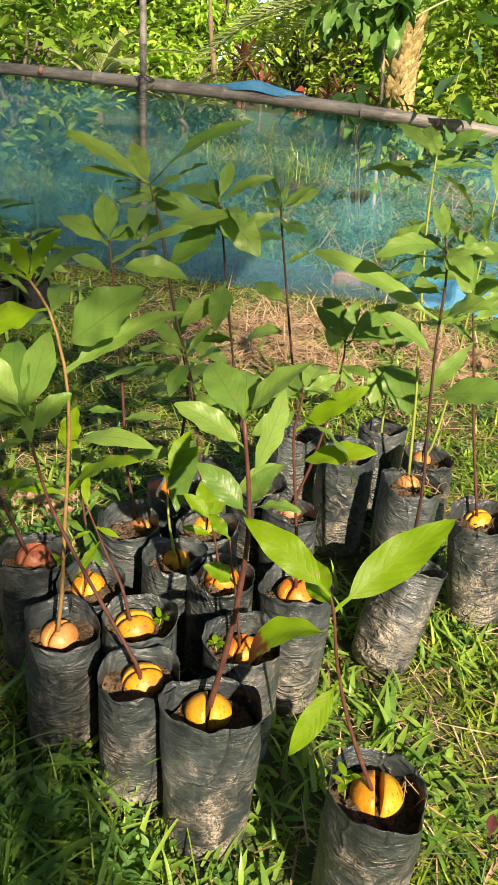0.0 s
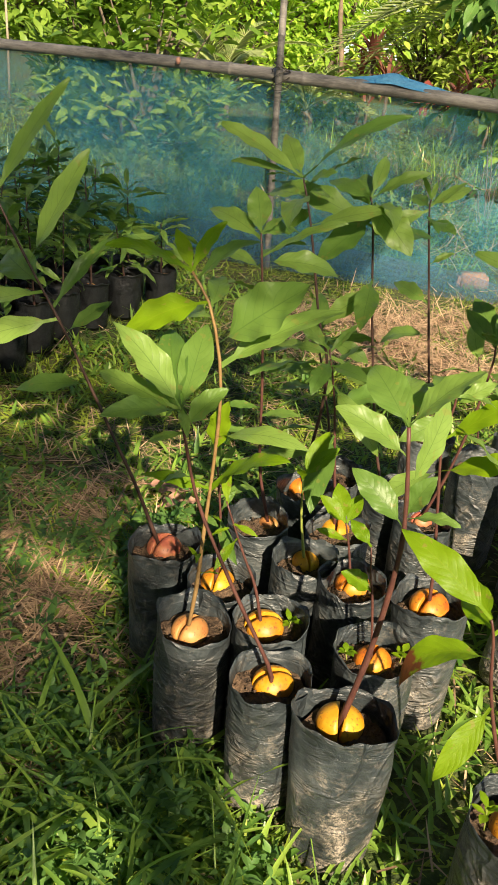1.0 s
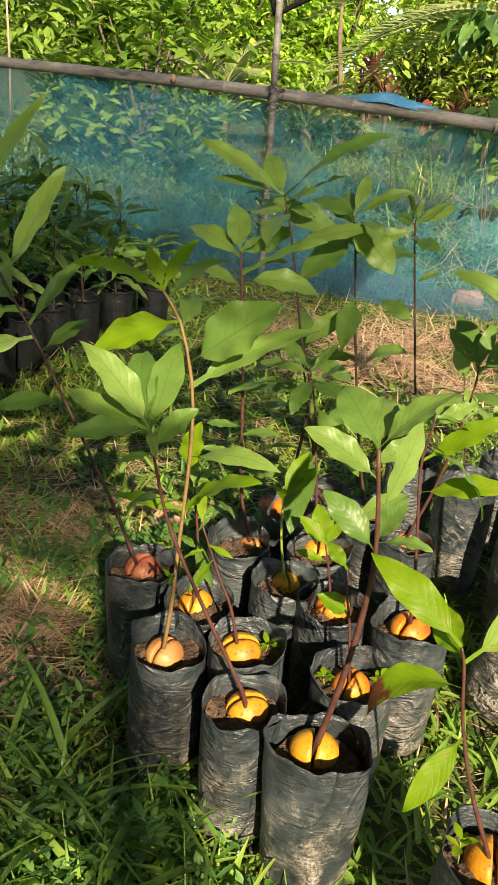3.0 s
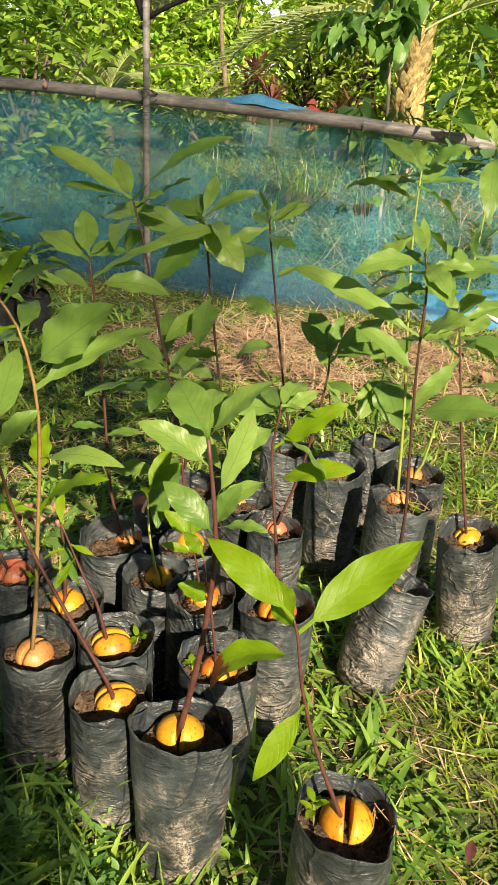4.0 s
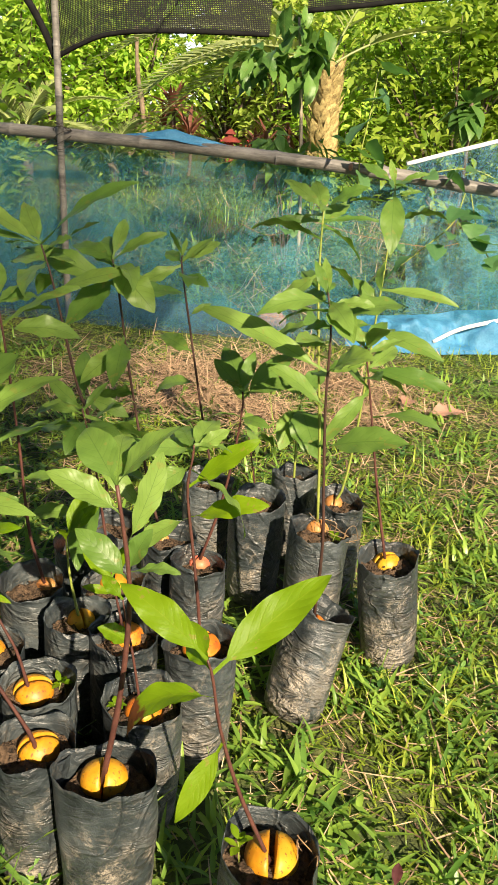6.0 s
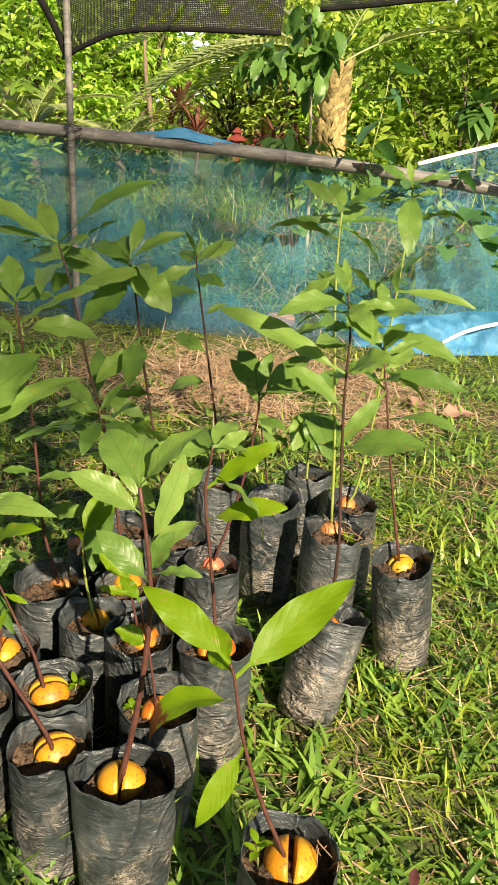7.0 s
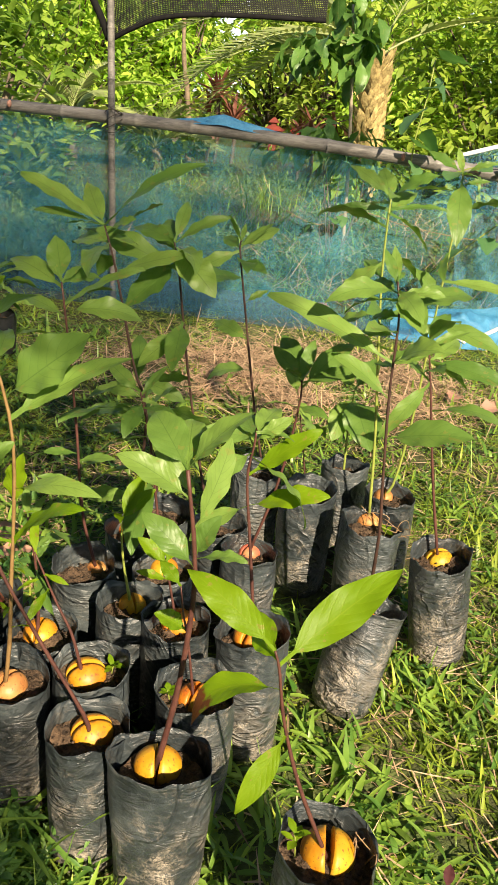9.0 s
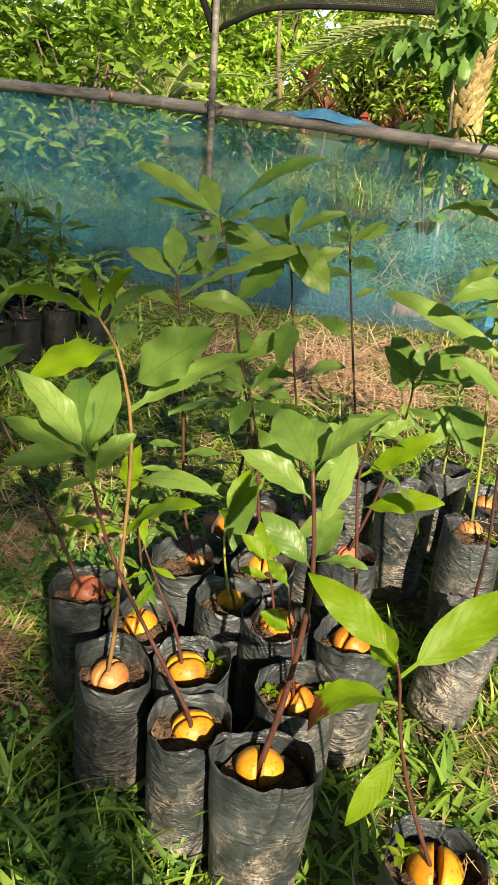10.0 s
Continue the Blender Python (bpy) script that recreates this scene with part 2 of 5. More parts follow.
M_NET_LAP = netting("doubled_blue_net", (0.018, 0.105, 0.165), 0.22, 260.0)
M_NET_SIDE = netting("close_blue_net", (0.075, 0.27, 0.40), 0.13, 260.0)
# nets of the added, unseen canopy and screen that dim the sun
M_SCREEN = netting("unseen_grey_net", (0.03, 0.03, 0.03), 0.48, 120.0, 0.2)
M_SCREEN_DENSE = netting("unseen_dense_net", (0.03, 0.03, 0.03), 0.71, 120.0, 0.2)
M_NET_FOLD = netting("folded_blue_net", (0.012, 0.065, 0.12), 0.30, 260.0)
M_SHADE = netting("black_shade_net", (0.003, 0.0033, 0.003), 0.76, 170.0, 0.15, 0.8, 0.1)
M_HEM = plain("black_hem", (0.004, 0.004, 0.004), (0.016, 0.016, 0.016), 40, 0.9, 0.4, spec=0.15)
M_BLUE = plain("blue_plastic_sheet", (0.020, 0.14, 0.29), (0.085, 0.29, 0.47), 14, 0.42, 0.8, 0.012)
M_WHITE = plain("white_cord", (0.62, 0.66, 0.66), (0.82, 0.84, 0.82), 20, 0.6, 0.3)
M_WIRE = plain("rusty_wire", (0.02, 0.018, 0.015), (0.06, 0.05, 0.04), 80, 0.6, 0.3)
M_BARK = plain("grey_bark", (0.05, 0.04, 0.03), (0.18, 0.14, 0.10), 14, 0.9, 0.8, 0.01)
M_PALE_BARK = plain("pale_bark", (0.22, 0.18, 0.12), (0.42, 0.36, 0.26), 14, 0.85, 0.8, 0.01)
M_OLD_BARK = plain("weathered_bark", (0.09, 0.065, 0.04), (0.30, 0.23, 0.15), 14, 0.9, 0.8, 0.01)
M_PALM_BARK = plain("palm_boots", (0.12, 0.08, 0.03), (0.72, 0.58, 0.24), 34, 0.8, 0.8, 0.01)
# sunlight on the self-shaded crowns is put into this paler leaf colour
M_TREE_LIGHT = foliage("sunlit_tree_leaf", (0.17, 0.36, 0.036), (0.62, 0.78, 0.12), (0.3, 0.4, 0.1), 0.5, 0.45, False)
M_TREE = foliage("tree_leaf", (0.08, 0.19, 0.024), (0.32, 0.46, 0.06), (0.3, 0.4, 0.1), 0.4, 0.45, False)
M_TREE_DARK = foliage("broad_dark_leaf", (0.045, 0.13, 0.028), (0.17, 0.33, 0.060), (0.2, 0.3, 0.1), 0.34, 0.42, True)
M_TREE_YELLOW = foliage("yellow_green_leaf", (0.19, 0.30, 0.04), (0.50, 0.60, 0.12), (0.3, 0.4, 0.1), 0.45, 0.45, False)
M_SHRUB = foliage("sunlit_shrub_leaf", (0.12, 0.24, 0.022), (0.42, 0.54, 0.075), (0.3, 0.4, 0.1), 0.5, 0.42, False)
M_RED_LEAF = foliage("red_leaf", (0.12, 0.04, 0.03), (0.27, 0.115, 0.075), (0.3, 0.2, 0.1), 0.35, 0.4, False)
M_PALM = foliage("palm_leaflet", (0.18, 0.25, 0.09), (0.44, 0.50, 0.20), (0.3, 0.4, 0.1), 0.35, 0.4, False)
M_FLOWER = plain("red_flower", (0.40, 0.03, 0.03), (0.65, 0.10, 0.08), 20, 0.6, 0.2)
M_RED_PAINT = plain("faded_red_paint", (0.10, 0.016, 0.012), (0.22, 0.04, 0.03), 9, 0.6, 0.3)
M_BLADE = foliage("broad_grass_blade", (0.050, 0.160, 0.026), (0.36, 0.54, 0.085), (0.2, 0.3, 0.06), 0.4, 0.34, False)
M_FIELD = foliage("field_weed_leaf", (0.06, 0.14, 0.045), (0.24, 0.34, 0.13), (0.3, 0.4, 0.1), 0.35, 0.45, False)
M_DEAD_LEAF = foliage("dead_leaf", (0.07, 0.02, 0.022), (0.14, 0.05, 0.045), (0.3, 0.1, 0.08), 0.15, 0.6, False)
M_CLAY = plain("clay_brick", (0.22, 0.10, 0.07), (0.46, 0.26, 0.19), 40, 0.9, 0.6, 0.004)
M_FALLEN = foliage("fallen_leaf", (0.42, 0.22, 0.15), (0.60, 0.38, 0.28), (0.5, 0.3, 0.2), 0.2, 0.7, True, 0.1)
M_VINE = foliage("vine_leaf", (0.06, 0.17, 0.06), (0.16, 0.32, 0.11), (0.12, 0.22, 0.09), 0.45, 0.45, True, 0.1)


def ground_mat():
    m, n, l, p = nodes_of("grassy_soil")
    a = noise_tex(n, l, 0.9, 5)
    b = noise_tex(n, l, 30, 5)
    soil = ramp(n, l, b, [(0.3, (0.020, 0.013, 0.008)), (0.7, (0.130, 0.082, 0.048))])
    green = ramp(n, l, b, [(0.3, (0.014, 0.030, 0.005)), (0.7, (0.105, 0.160, 0.032))])
    litter = ramp(n, l, noise_tex(n, l, 90, 5, rough=0.75), [(0.42, (0, 0, 0)), (0.62, (1, 1, 1))])
    soil = mix_rgb(n, l, calc(n, l, "MULTIPLY", litter, 0.6), soil, (0.20, 0.12, 0.065))
    l.new(mix_rgb(n, l, ramp(n, l, a, [(0.30, (0, 0, 0)), (0.54, (1, 1, 1))]), soil, green), p.inputs["Base Color"])
    p.inputs["Roughness"].default_value = 0.95
    bump(n, l, p, b, 1.0, 0.02)
    return m


M_GROUND = ground_mat()


# ---------------------------------------------------------------- building blocks
def part(name, bm, material, parent=None, label="", smooth=True):
    """Link a bmesh as one mesh object, under a thing or a part."""
    me = bpy.data.meshes.new(name)
    bm.to_mesh(me)
    bm.free()
    me.materials.append(material)
    if smooth:
        me.polygons.foreach_set("use_smooth", [True] * len(me.polygons))
    ob = new(name, me)
    ob.parent = parent
    if label:
        ob["label"] = label
    return ob


def empty(name, at=(0, 0, 0)):
    ob = new(name)
    ob.location = at
    ob.empty_display_size = 0.05
    return ob


def tube(points, radii, sides=8, cap=True, bm=None):
    """Tube through points, with a radius at each."""
    bm = bm or bmesh.new()
    pts = [Vector(p) for p in points]
    rings = []
    for i, p in enumerate(pts):
        d = (pts[min(i + 1, len(pts) - 1)] - pts[max(i - 1, 0)]).normalized()
        u = d.cross(Vector((0.31, 0.95, 0.05))).normalized()
        v = d.cross(u)
        rings.append([bm.verts.new(p + (u * math.cos(a) + v * math.sin(a)) * radii[i]) for a in (2 * math.pi * k / sides for k in range(sides))])
    for a, b in zip(rings, rings[1:]):
        for k in range(sides):
            bm.faces.new((a[k], a[(k + 1) % sides], b[(k + 1) % sides], b[k]))
    if cap:
        bm.faces.new(rings[0][::-1])
        bm.faces.new(rings[-1])
    return bm


def spline(ctrl, n):
    """n + 1 points on a smooth line through the control points."""
    c = [Vector(p) for p in ctrl]
    c = [c[0] * 2 - c[1]] + c + [c[-1] * 2 - c[-2]]
    out = []
    for i in range(n + 1):
        s = i / n * (len(c) - 3)
        k = min(int(s), len(c) - 4)
        t = s - k
        a, b, d, e = c[k:k + 4]
        out.append(0.5 * ((2 * b) + (d - a) * t + (2 * a - 5 * b + 4 * d - e) * t * t + (3 * b - a - 3 * d + e) * t ** 3))
    return out


def leaf_bm(length, width, droop=40.0, fold=0.25, wave=0.05, seed=0, nl=22, nw=6, stalk=0.14, heart=False, bm=None, m=None):
    """A leaf along +x with its face up: a stalk, then a pointed oval blade that folds at the midrib, bends down by droop degrees and ripples at its edge."""
    rnd = random.Random(seed)
    bm = bm or bmesh.new()
    uvl = bm.loops.layers.uv.verify()
    m = m or Matrix.Identity(4)
    ph, ph2, sway = rnd.uniform(0, 6.3), rnd.uniform(0, 6.3), rnd.uniform(-0.10, 0.10)
    grid, x, z, ang = [], 0.0, 0.0, 0.0
    step = length / nl
    for i in range(nl + 1):
        f = i / nl
        s = max(0.0, (f - stalk) / (1 - stalk))
        if heart:
            half = width / 2 * min(1.0, (s * 9) ** 0.5) * max(0.0, 1 - s ** 2.2) ** 0.8
        else:
            half = width / 2 * (math.sin(math.pi * min(1, s) ** 0.92)) ** 0.70 * (1 - 0.24 * s ** 3)
        half = max(half, 0.0016 if f < stalk + 0.02 else 0.0006)
        row = []
        for j in range(nw + 1):
            v = j / nw * 2 - 1
            lift = fold * abs(v) * half + wave * half * math.sin(s * 19 + ph + (2 if v > 0 else 0)) * abs(v) ** 3 + 0.15 * wave * length * math.sin(s * 5 + ph2) * v
            y = v * half + sway * length * f * f
            row.append(bm.verts.new(m @ Vector((x, y, z + lift))))
        grid.append(row)
        ang -= radians(droop) * (1.6 * f) / nl
        x += step * math.cos(ang)
        z += step * math.sin(ang)
    for i in range(nl):
        for j in range(nw):
            f = bm.faces.new((grid[i][j], grid[i + 1][j], grid[i + 1][j + 1], grid[i][j + 1]))
            f.smooth = True
            for lp, (a, b) in zip(f.loops, ((i, j), (i + 1, j), (i + 1, j + 1), (i, j + 1))):
                lp[uvl].uv = (a / nl, b / nw)
    return bm


def aim(at, azimuth, elevation, roll=0):
    """The pose of a leaf that grows from a point towards an azimuth (degrees from +x) and elevation, rolled about its midrib."""
    return Matrix.Translation(at) @ pose(0, 0, 0, 0, 0, azimuth) @ pose(0, 0, 0, 0, -elevation, 0) @ pose(0, 0, 0, roll, 0, 0)


def bag_bm(r, h, seed, soil, flat=None):
    """Grow bag: packed and rounded at its foot, limp above the soil, where the film flattens into a few corners; a thin uneven rim."""
    rnd = random.Random(seed)
    bm = bmesh.new()
    n, ph = 56, [rnd.uniform(0, 6.3) for _ in range(8)]
    corners = [(rnd.uniform(0, 6.3), rnd.uniform(0.035, 0.085), rnd.uniform(0.14, 0.30)) for _ in range(4)]
    dents = [(rnd.uniform(0, 6.3), rnd.uniform(0.04, 0.10), rnd.uniform(0.30, 0.6)) for _ in range(3)]
    oval, turn, slope, down = rnd.uniform(0.02, 0.07), rnd.uniform(0, 3.1), rnd.uniform(0.001, 0.006), rnd.uniform(0, 6.3)

    if flat:
        oval, turn, slope, down = flat

    def ring(z, rad, ragged=0.0, crease=1.0):
        vs = []
        f = z / h
        limp = max(0.0, (f - 0.70) / 0.30) ** 1.5
        for k in range(n):
            a = 2 * math.pi * k / n
            wob = oval * math.cos(2 * (a - turn)) * (0.2 + 0.8 * f * f)
            wob += crease * (0.010 * math.sin(5 * a + ph[0] + 3 * f) + 0.006 * math.sin(9 * a + ph[1] - 4 * f) + 0.012 * math.sin(3 * a + ph[2] + 6 * f))
            for at, out, wide in corners:
                gap = (a - at + math.pi) % (2 * math.pi) - math.pi
                wob += out * math.exp(-(gap / wide) ** 2) * limp
            for at, deep, wide in dents:
                gap = (a - at + math.pi) % (2 * math.pi) - math.pi
                wob -= deep * math.exp(-(gap / wide) ** 2) * limp
            q = Vector((math.cos(a) * 2.0, math.sin(a) * 2.0, z * 48 + seed * 1.7))
            wob += crease * (1 - 0.6 * limp) * (0.026 * (0.5 - abs(noise.noise(q * 1.1))) + 0.020 * (0.5 - abs(noise.noise(q * 2.1 + Vector((4, 0, 0))))))
            zz = z + ragged * (math.sin(3 * a + ph[4]) + 0.6 * math.sin(7 * a + ph[5]) + 0.35 * math.sin(13 * a + ph[6])) + slope * limp * math.cos(a - down)
            vs.append(bm.verts.new((math.cos(a) * rad * (1 + wob), math.sin(a) * rad * (1 + wob), zz)))
        return vs
    rings = [ring(0.0, r * 0.72), ring(0.005, r * 0.82), ring(0.014, r * 0.875)]
    for i in range(2, 26):
        f = i / 26
        rings.append(ring(h * f, r * (0.885 + 0.085 * f + 0.030 * math.sin(f * 3.1) + 0.005 * math.sin(f * 14 + ph[7])), 0.001 * f))
    rings.append(ring(h, r * 1.0, 0.0034))
    rings.append(ring(h + 0.0005, r * 0.992, 0.0034))
    for z, q in ((h - 0.010, 0.968), (soil + 0.004, 0.952), (soil - 0.012, 0.945)):
        rings.append(ring(z, r * q, 0.001))
    for a, b in zip(rings, rings[1:]):
        for k in range(n):
            bm.faces.new((a[k], a[(k + 1) % n], b[(k + 1) % n], b[k]))
    bm.faces.new(rings[0][::-1])
    return bm


def soil_bm(r, z, seed):
    bm = bmesh.new()
    n, m = 44, 16
    rows = []
    for i in range(m + 1):
        q = r * i / m
        rows.append([bm.verts.new((q * math.cos(a), q * math.sin(a), z + 0.009 * noise.noise(Vector((q * math.cos(a) * 55, q * math.sin(a) * 55, seed * 3.1))) + 0.005 * noise.noise(Vector((q * math.cos(a) * 170, q * math.sin(a) * 190, seed))))) for a in (2 * math.pi * k / n for k in range(n))])
    for a, b in zip(rows, rows[1:]):
        for k in range(n):
            bm.faces.new((a[k], b[k], b[(k + 1) % n], a[(k + 1) % n]))
    bmesh.ops.remove_doubles(bm, verts=bm.verts, dist=1e-5)
    return bm


def litter_bm(r, z, seed, hole):
    """Crumbs of soil and bits of root on top of the soil, clear of the seed."""
    bm = bmesh.new()
    rnd = random.Random(seed * 7 + 1)
    for _ in range(80):
        a, q, s = rnd.uniform(0, 6.283), r * 0.95 * rnd.random() ** 0.5, rnd.uniform(0.001, 0.0036)
        c = Vector((q * math.cos(a), q * math.sin(a), z + rnd.uniform(-0.002, 0.004)))
        if hole and (c.x - hole[0]) ** 2 + (c.y - hole[1]) ** 2 < (hole[2] * 0.55) ** 2:
            continue
        long = rnd.choice((1.0, 1.3, 5.0)) if s < 0.002 else 1.0
        turn = Euler((rnd.uniform(-.3, .3), rnd.uniform(-.3, .3), rnd.uniform(0, 6.28))).to_matrix()
        vs = [bm.verts.new(c + turn @ Vector((x * s * long * rnd.uniform(.7, 1.2), y * s * rnd.uniform(.7, 1.2), w * s * 0.7))) for x, y, w in ((1, 0, 0), (-1, 0, 0), (0, 1, 0), (0, -1, 0), (0, 0, 1), (0, 0, -1))]
        for i, j, k in ((0, 2, 4), (2, 1, 4), (1, 3, 4), (3, 0, 4), (2, 0, 5), (1, 2, 5), (3, 1, 5), (0, 3, 5)):
            bm.faces.new((vs[i], vs[j], vs[k]))
    return bm


def seed_half_bm(size, side, seed):
    """Half of a split seed: a dome, flat and slightly open on the split side."""
    rnd = random.Random(seed)
    bm = bmesh.new()
    bmesh.ops.create_uvsphere(bm, u_segments=24, v_segments=16, radius=size / 2)
    for v in bm.verts:
        v.co.z *= 0.82
        v.co.y *= 1.06
        v.co.x = max(v.co.x, 0.0) if side > 0 else min(v.co.x, 0.0)
        v.co *= 1 + 0.05 * noise.noise(v.co * 40 + Vector((seed, 0, 0)))
    bmesh.ops.remove_doubles(bm, verts=bm.verts, dist=1e-5)
    return bm


SERIAL = [0]


def seedling(at, r=0.054, h=0.205, lean=(0, 0), seed=None, stem=(), leaves=(), wood=None, thick=0.0024, label="", green=None, group="seedlings in the near block", roots=0, sprouts=(), film=None, flat=None):
    """Avocado seedling in a black grow bag. at: x, y of the bag's foot. lean: degrees about x and y. seed: (dx, dy, size, turn, gap, tint, sink). stem: control points from the
    bag's foot. flat: ovalness, its turn, slope of the rim and its low side. leaves: (share of the stem, azimuth, elevation, length, width share, droop, roll)."""
    SERIAL[0] += 1
    k = SERIAL[0]
    rnd = random.Random(k * 17)
    thing = empty("avocado_seedling", (at[0], at[1], 0))
    tip = pose(0, 0, 0, lean[0], lean[1], 0)
    soil, sown = h - (0.029, 0.033, 0.028, 0.030, 0.032)[k % 5], h - 0.034
    bag = part("bag", bag_bm(r, h, k, soil, flat), film or M_BAG, thing)
    bag.matrix_basis = tip
    dirt = part("soil", soil_bm(r * 0.92, soil, k), M_SOIL, thing)
    if flat:
        tip = tip @ Matrix.Diagonal((1.0, 1 - 0.9 * flat[0], 1.0, 1.0))
    dirt.matrix_basis = tip
    bits = part("soil_litter", litter_bm(r * 0.90, soil, k, seed), M_SOIL, thing)
    bits.matrix_basis, bits["kind"] = tip, "stuff"
    if seed:
        dx, dy, size, turn, gap, tint, sink = seed
        for side in (-1, 1):
            half = part("seed_half", seed_half_bm(size, side, k), M_SEEDS[tint], thing)
            half.matrix_basis = tip @ pose(dx, dy, sown + size * (0.5 - sink), 0, 0, turn) @ pose(side * gap * size, 0, 0, 0, side * 6, 0)
    for i in range(roots):
        a, q = rnd.uniform(0.15, 1.5), r * rnd.uniform(0.62, 0.88)
        c = Vector((q * math.cos(a), q * math.sin(a), soil))
        line = [c, c + Vector((rnd.uniform(-.012, .012), rnd.uniform(-.012, .012), rnd.uniform(.012, .03))), c + Vector((rnd.uniform(-.03, .03), rnd.uniform(-.03, .03), rnd.uniform(.012, .036))), c + Vector((rnd.uniform(-.04, .04), rnd.uniform(-.03, .03), rnd.uniform(.0, .02)))]
        part("root", tube(spline(line, 10), [0.0007] * 11, 4), M_ROOT, thing, "dry curled root").matrix_basis = tip
    for x, y, tall in sprouts:
        sprig = part("sprout", tube(spline([(x, y, soil), (x * 1.05, y, soil + tall * 0.6), (x * 1.1, y * 1.1, soil + tall)], 6), [0.0009] * 7, 5), M_STEM_GREEN, thing, "small green weed sprout")
        sprig.matrix_basis = tip
        for i in range(6):
            lf = part("sprout_leaf", leaf_bm(rnd.uniform(0.011, 0.019), rnd.uniform(0.007, 0.011), 30, 0.2, 0.1, i, 8, 4), M_LEAF_BRIGHT, sprig)
            lf.matrix_basis = aim(Vector((x * 1.05, y * 1.05, soil + tall * rnd.uniform(0.5, 1.0))), i * 61 + rnd.uniform(-15, 15), rnd.uniform(0, 50), 0)
    if len(stem) > 1:
        pts = spline(stem, 14)
        n = len(pts) - 1
        part("stem", tube(pts, [thick * (1.15 - 0.6 * i / n) * (1 + 0.09 * math.sin(i * 2.3 + k)) for i in range(n + 1)], 8), wood or M_STEM, thing)
        for i, (f, az, el, ln, w, droop, roll, *kind) in enumerate(leaves):
            s = min(max(f, 0), 1) * n
            j = min(int(s), n - 1)
            p = pts[j].lerp(pts[j + 1], s - j)
            lf = part("leaf", leaf_bm(ln, ln * w * 0.9, droop, rnd.uniform(0.06, 0.30), rnd.uniform(0.08, 0.20), k * 50 + i), {"bright": M_LEAF_BRIGHT, "burnt": M_LEAF_BURNT, "dark": M_LEAF_DARK}[kind[0]] if kind else green or M_LEAF, thing, "leaf with a brown scorched patch" if "burnt" in kind else "")
            lf.matrix_basis = aim(p, az, el, roll)
    return tagged(thing, label, "seedling", group)


def whorl(rnd, n, lo=0.55, length=0.13, w=0.36):
    """Leaves for a stem whose crown is not told apart: crowded towards the tip."""
    out, a = [], rnd.uniform(0, 360)
    for i in range(n):
        f = lo + (1 - lo) * (i / max(1, n - 1)) ** 0.6
        a += 137.5 + rnd.uniform(-20, 20)
        out.append((f, a, rnd.uniform(-28, 34) + 30 * (f > 0.95), length * rnd.uniform(0.55, 1.1) * (0.65 if f > 0.97 else 1), w * rnd.uniform(0.75, 1.15), rnd.uniform(15, 85), rnd.uniform(-40, 40)))
    return out


# ---------------------------------------------------------------- the near block of seedlings
seedling((0.326, 1.297), r=0.0536, h=0.212, seed=(-0.008, 0.016, 0.0522, 8, 0.028, 0, 0.38), stem=[(-0.008, 0.005, 0.186), (0.011, 0.005, 0.302), (0.021, 0.005, 0.413), (0.019, 0.005, 0.479), (0.008, 0.005, 0.561)], leaves=[(0.66, 168, 43, 0.077, 0.42, 40, -37), (0.71, 17, 71, 0.051, 0.51, 30, 46), (0.91, -177, 37, 0.083, 0.39, 45, -37), (1.00, 135, 32, 0.084, 0.52, 50, -26), (0.80, 70, 42, 0.108, 0.32, 20, 63), (1.00, 14, 57, 0.087, 0.38, 40, 16), (1.00, 100, 26, 0.083, 0.47, 50, -6)] + whorl(random.Random(38), 2, 0.70, 0.09), thick=0.0034, flat=(0.15, 0.1, 0.005, -1.4), label="avocado seedling with a split yellow seed in black grow bag")
seedling((0.230, 1.333), r=0.0489, seed=(-0.001, 0.016, 0.0468, -58, 0.028, 0, 0.35), stem=[(-0.001, 0.005, 0.179), (-0.004, -0.001, 0.215), (-0.052, -0.007, 0.314), (-0.096, -0.013, 0.413), (-0.112, -0.019, 0.482), (-0.118, -0.025, 0.528)], leaves=[(1.00, -164, 60, 0.112, 0.34, 40, -36), (1.00, -134, 15, 0.086, 0.33, 30, -26), (1.00, 127, 34, 0.113, 0.36, 40, -23), (0.91, 27, 49, 0.060, 0.51, 40, 33), (0.88, -171, -15, 0.043, 0.28, 40, -37), (0.96, 131, 14, 0.111, 0.33, 40, -25), (1.00, 176, 12, 0.105, 0.30, 35, -30), (1.00, 96, 34, 0.078, 0.42, 30, -8), (1.00, 89, 45, 0.105, 0.38, 30, 0)] + whorl(random.Random(43), 2, 0.70, 0.08), label="avocado seedling with a speckled yellow seed and leaning stem")
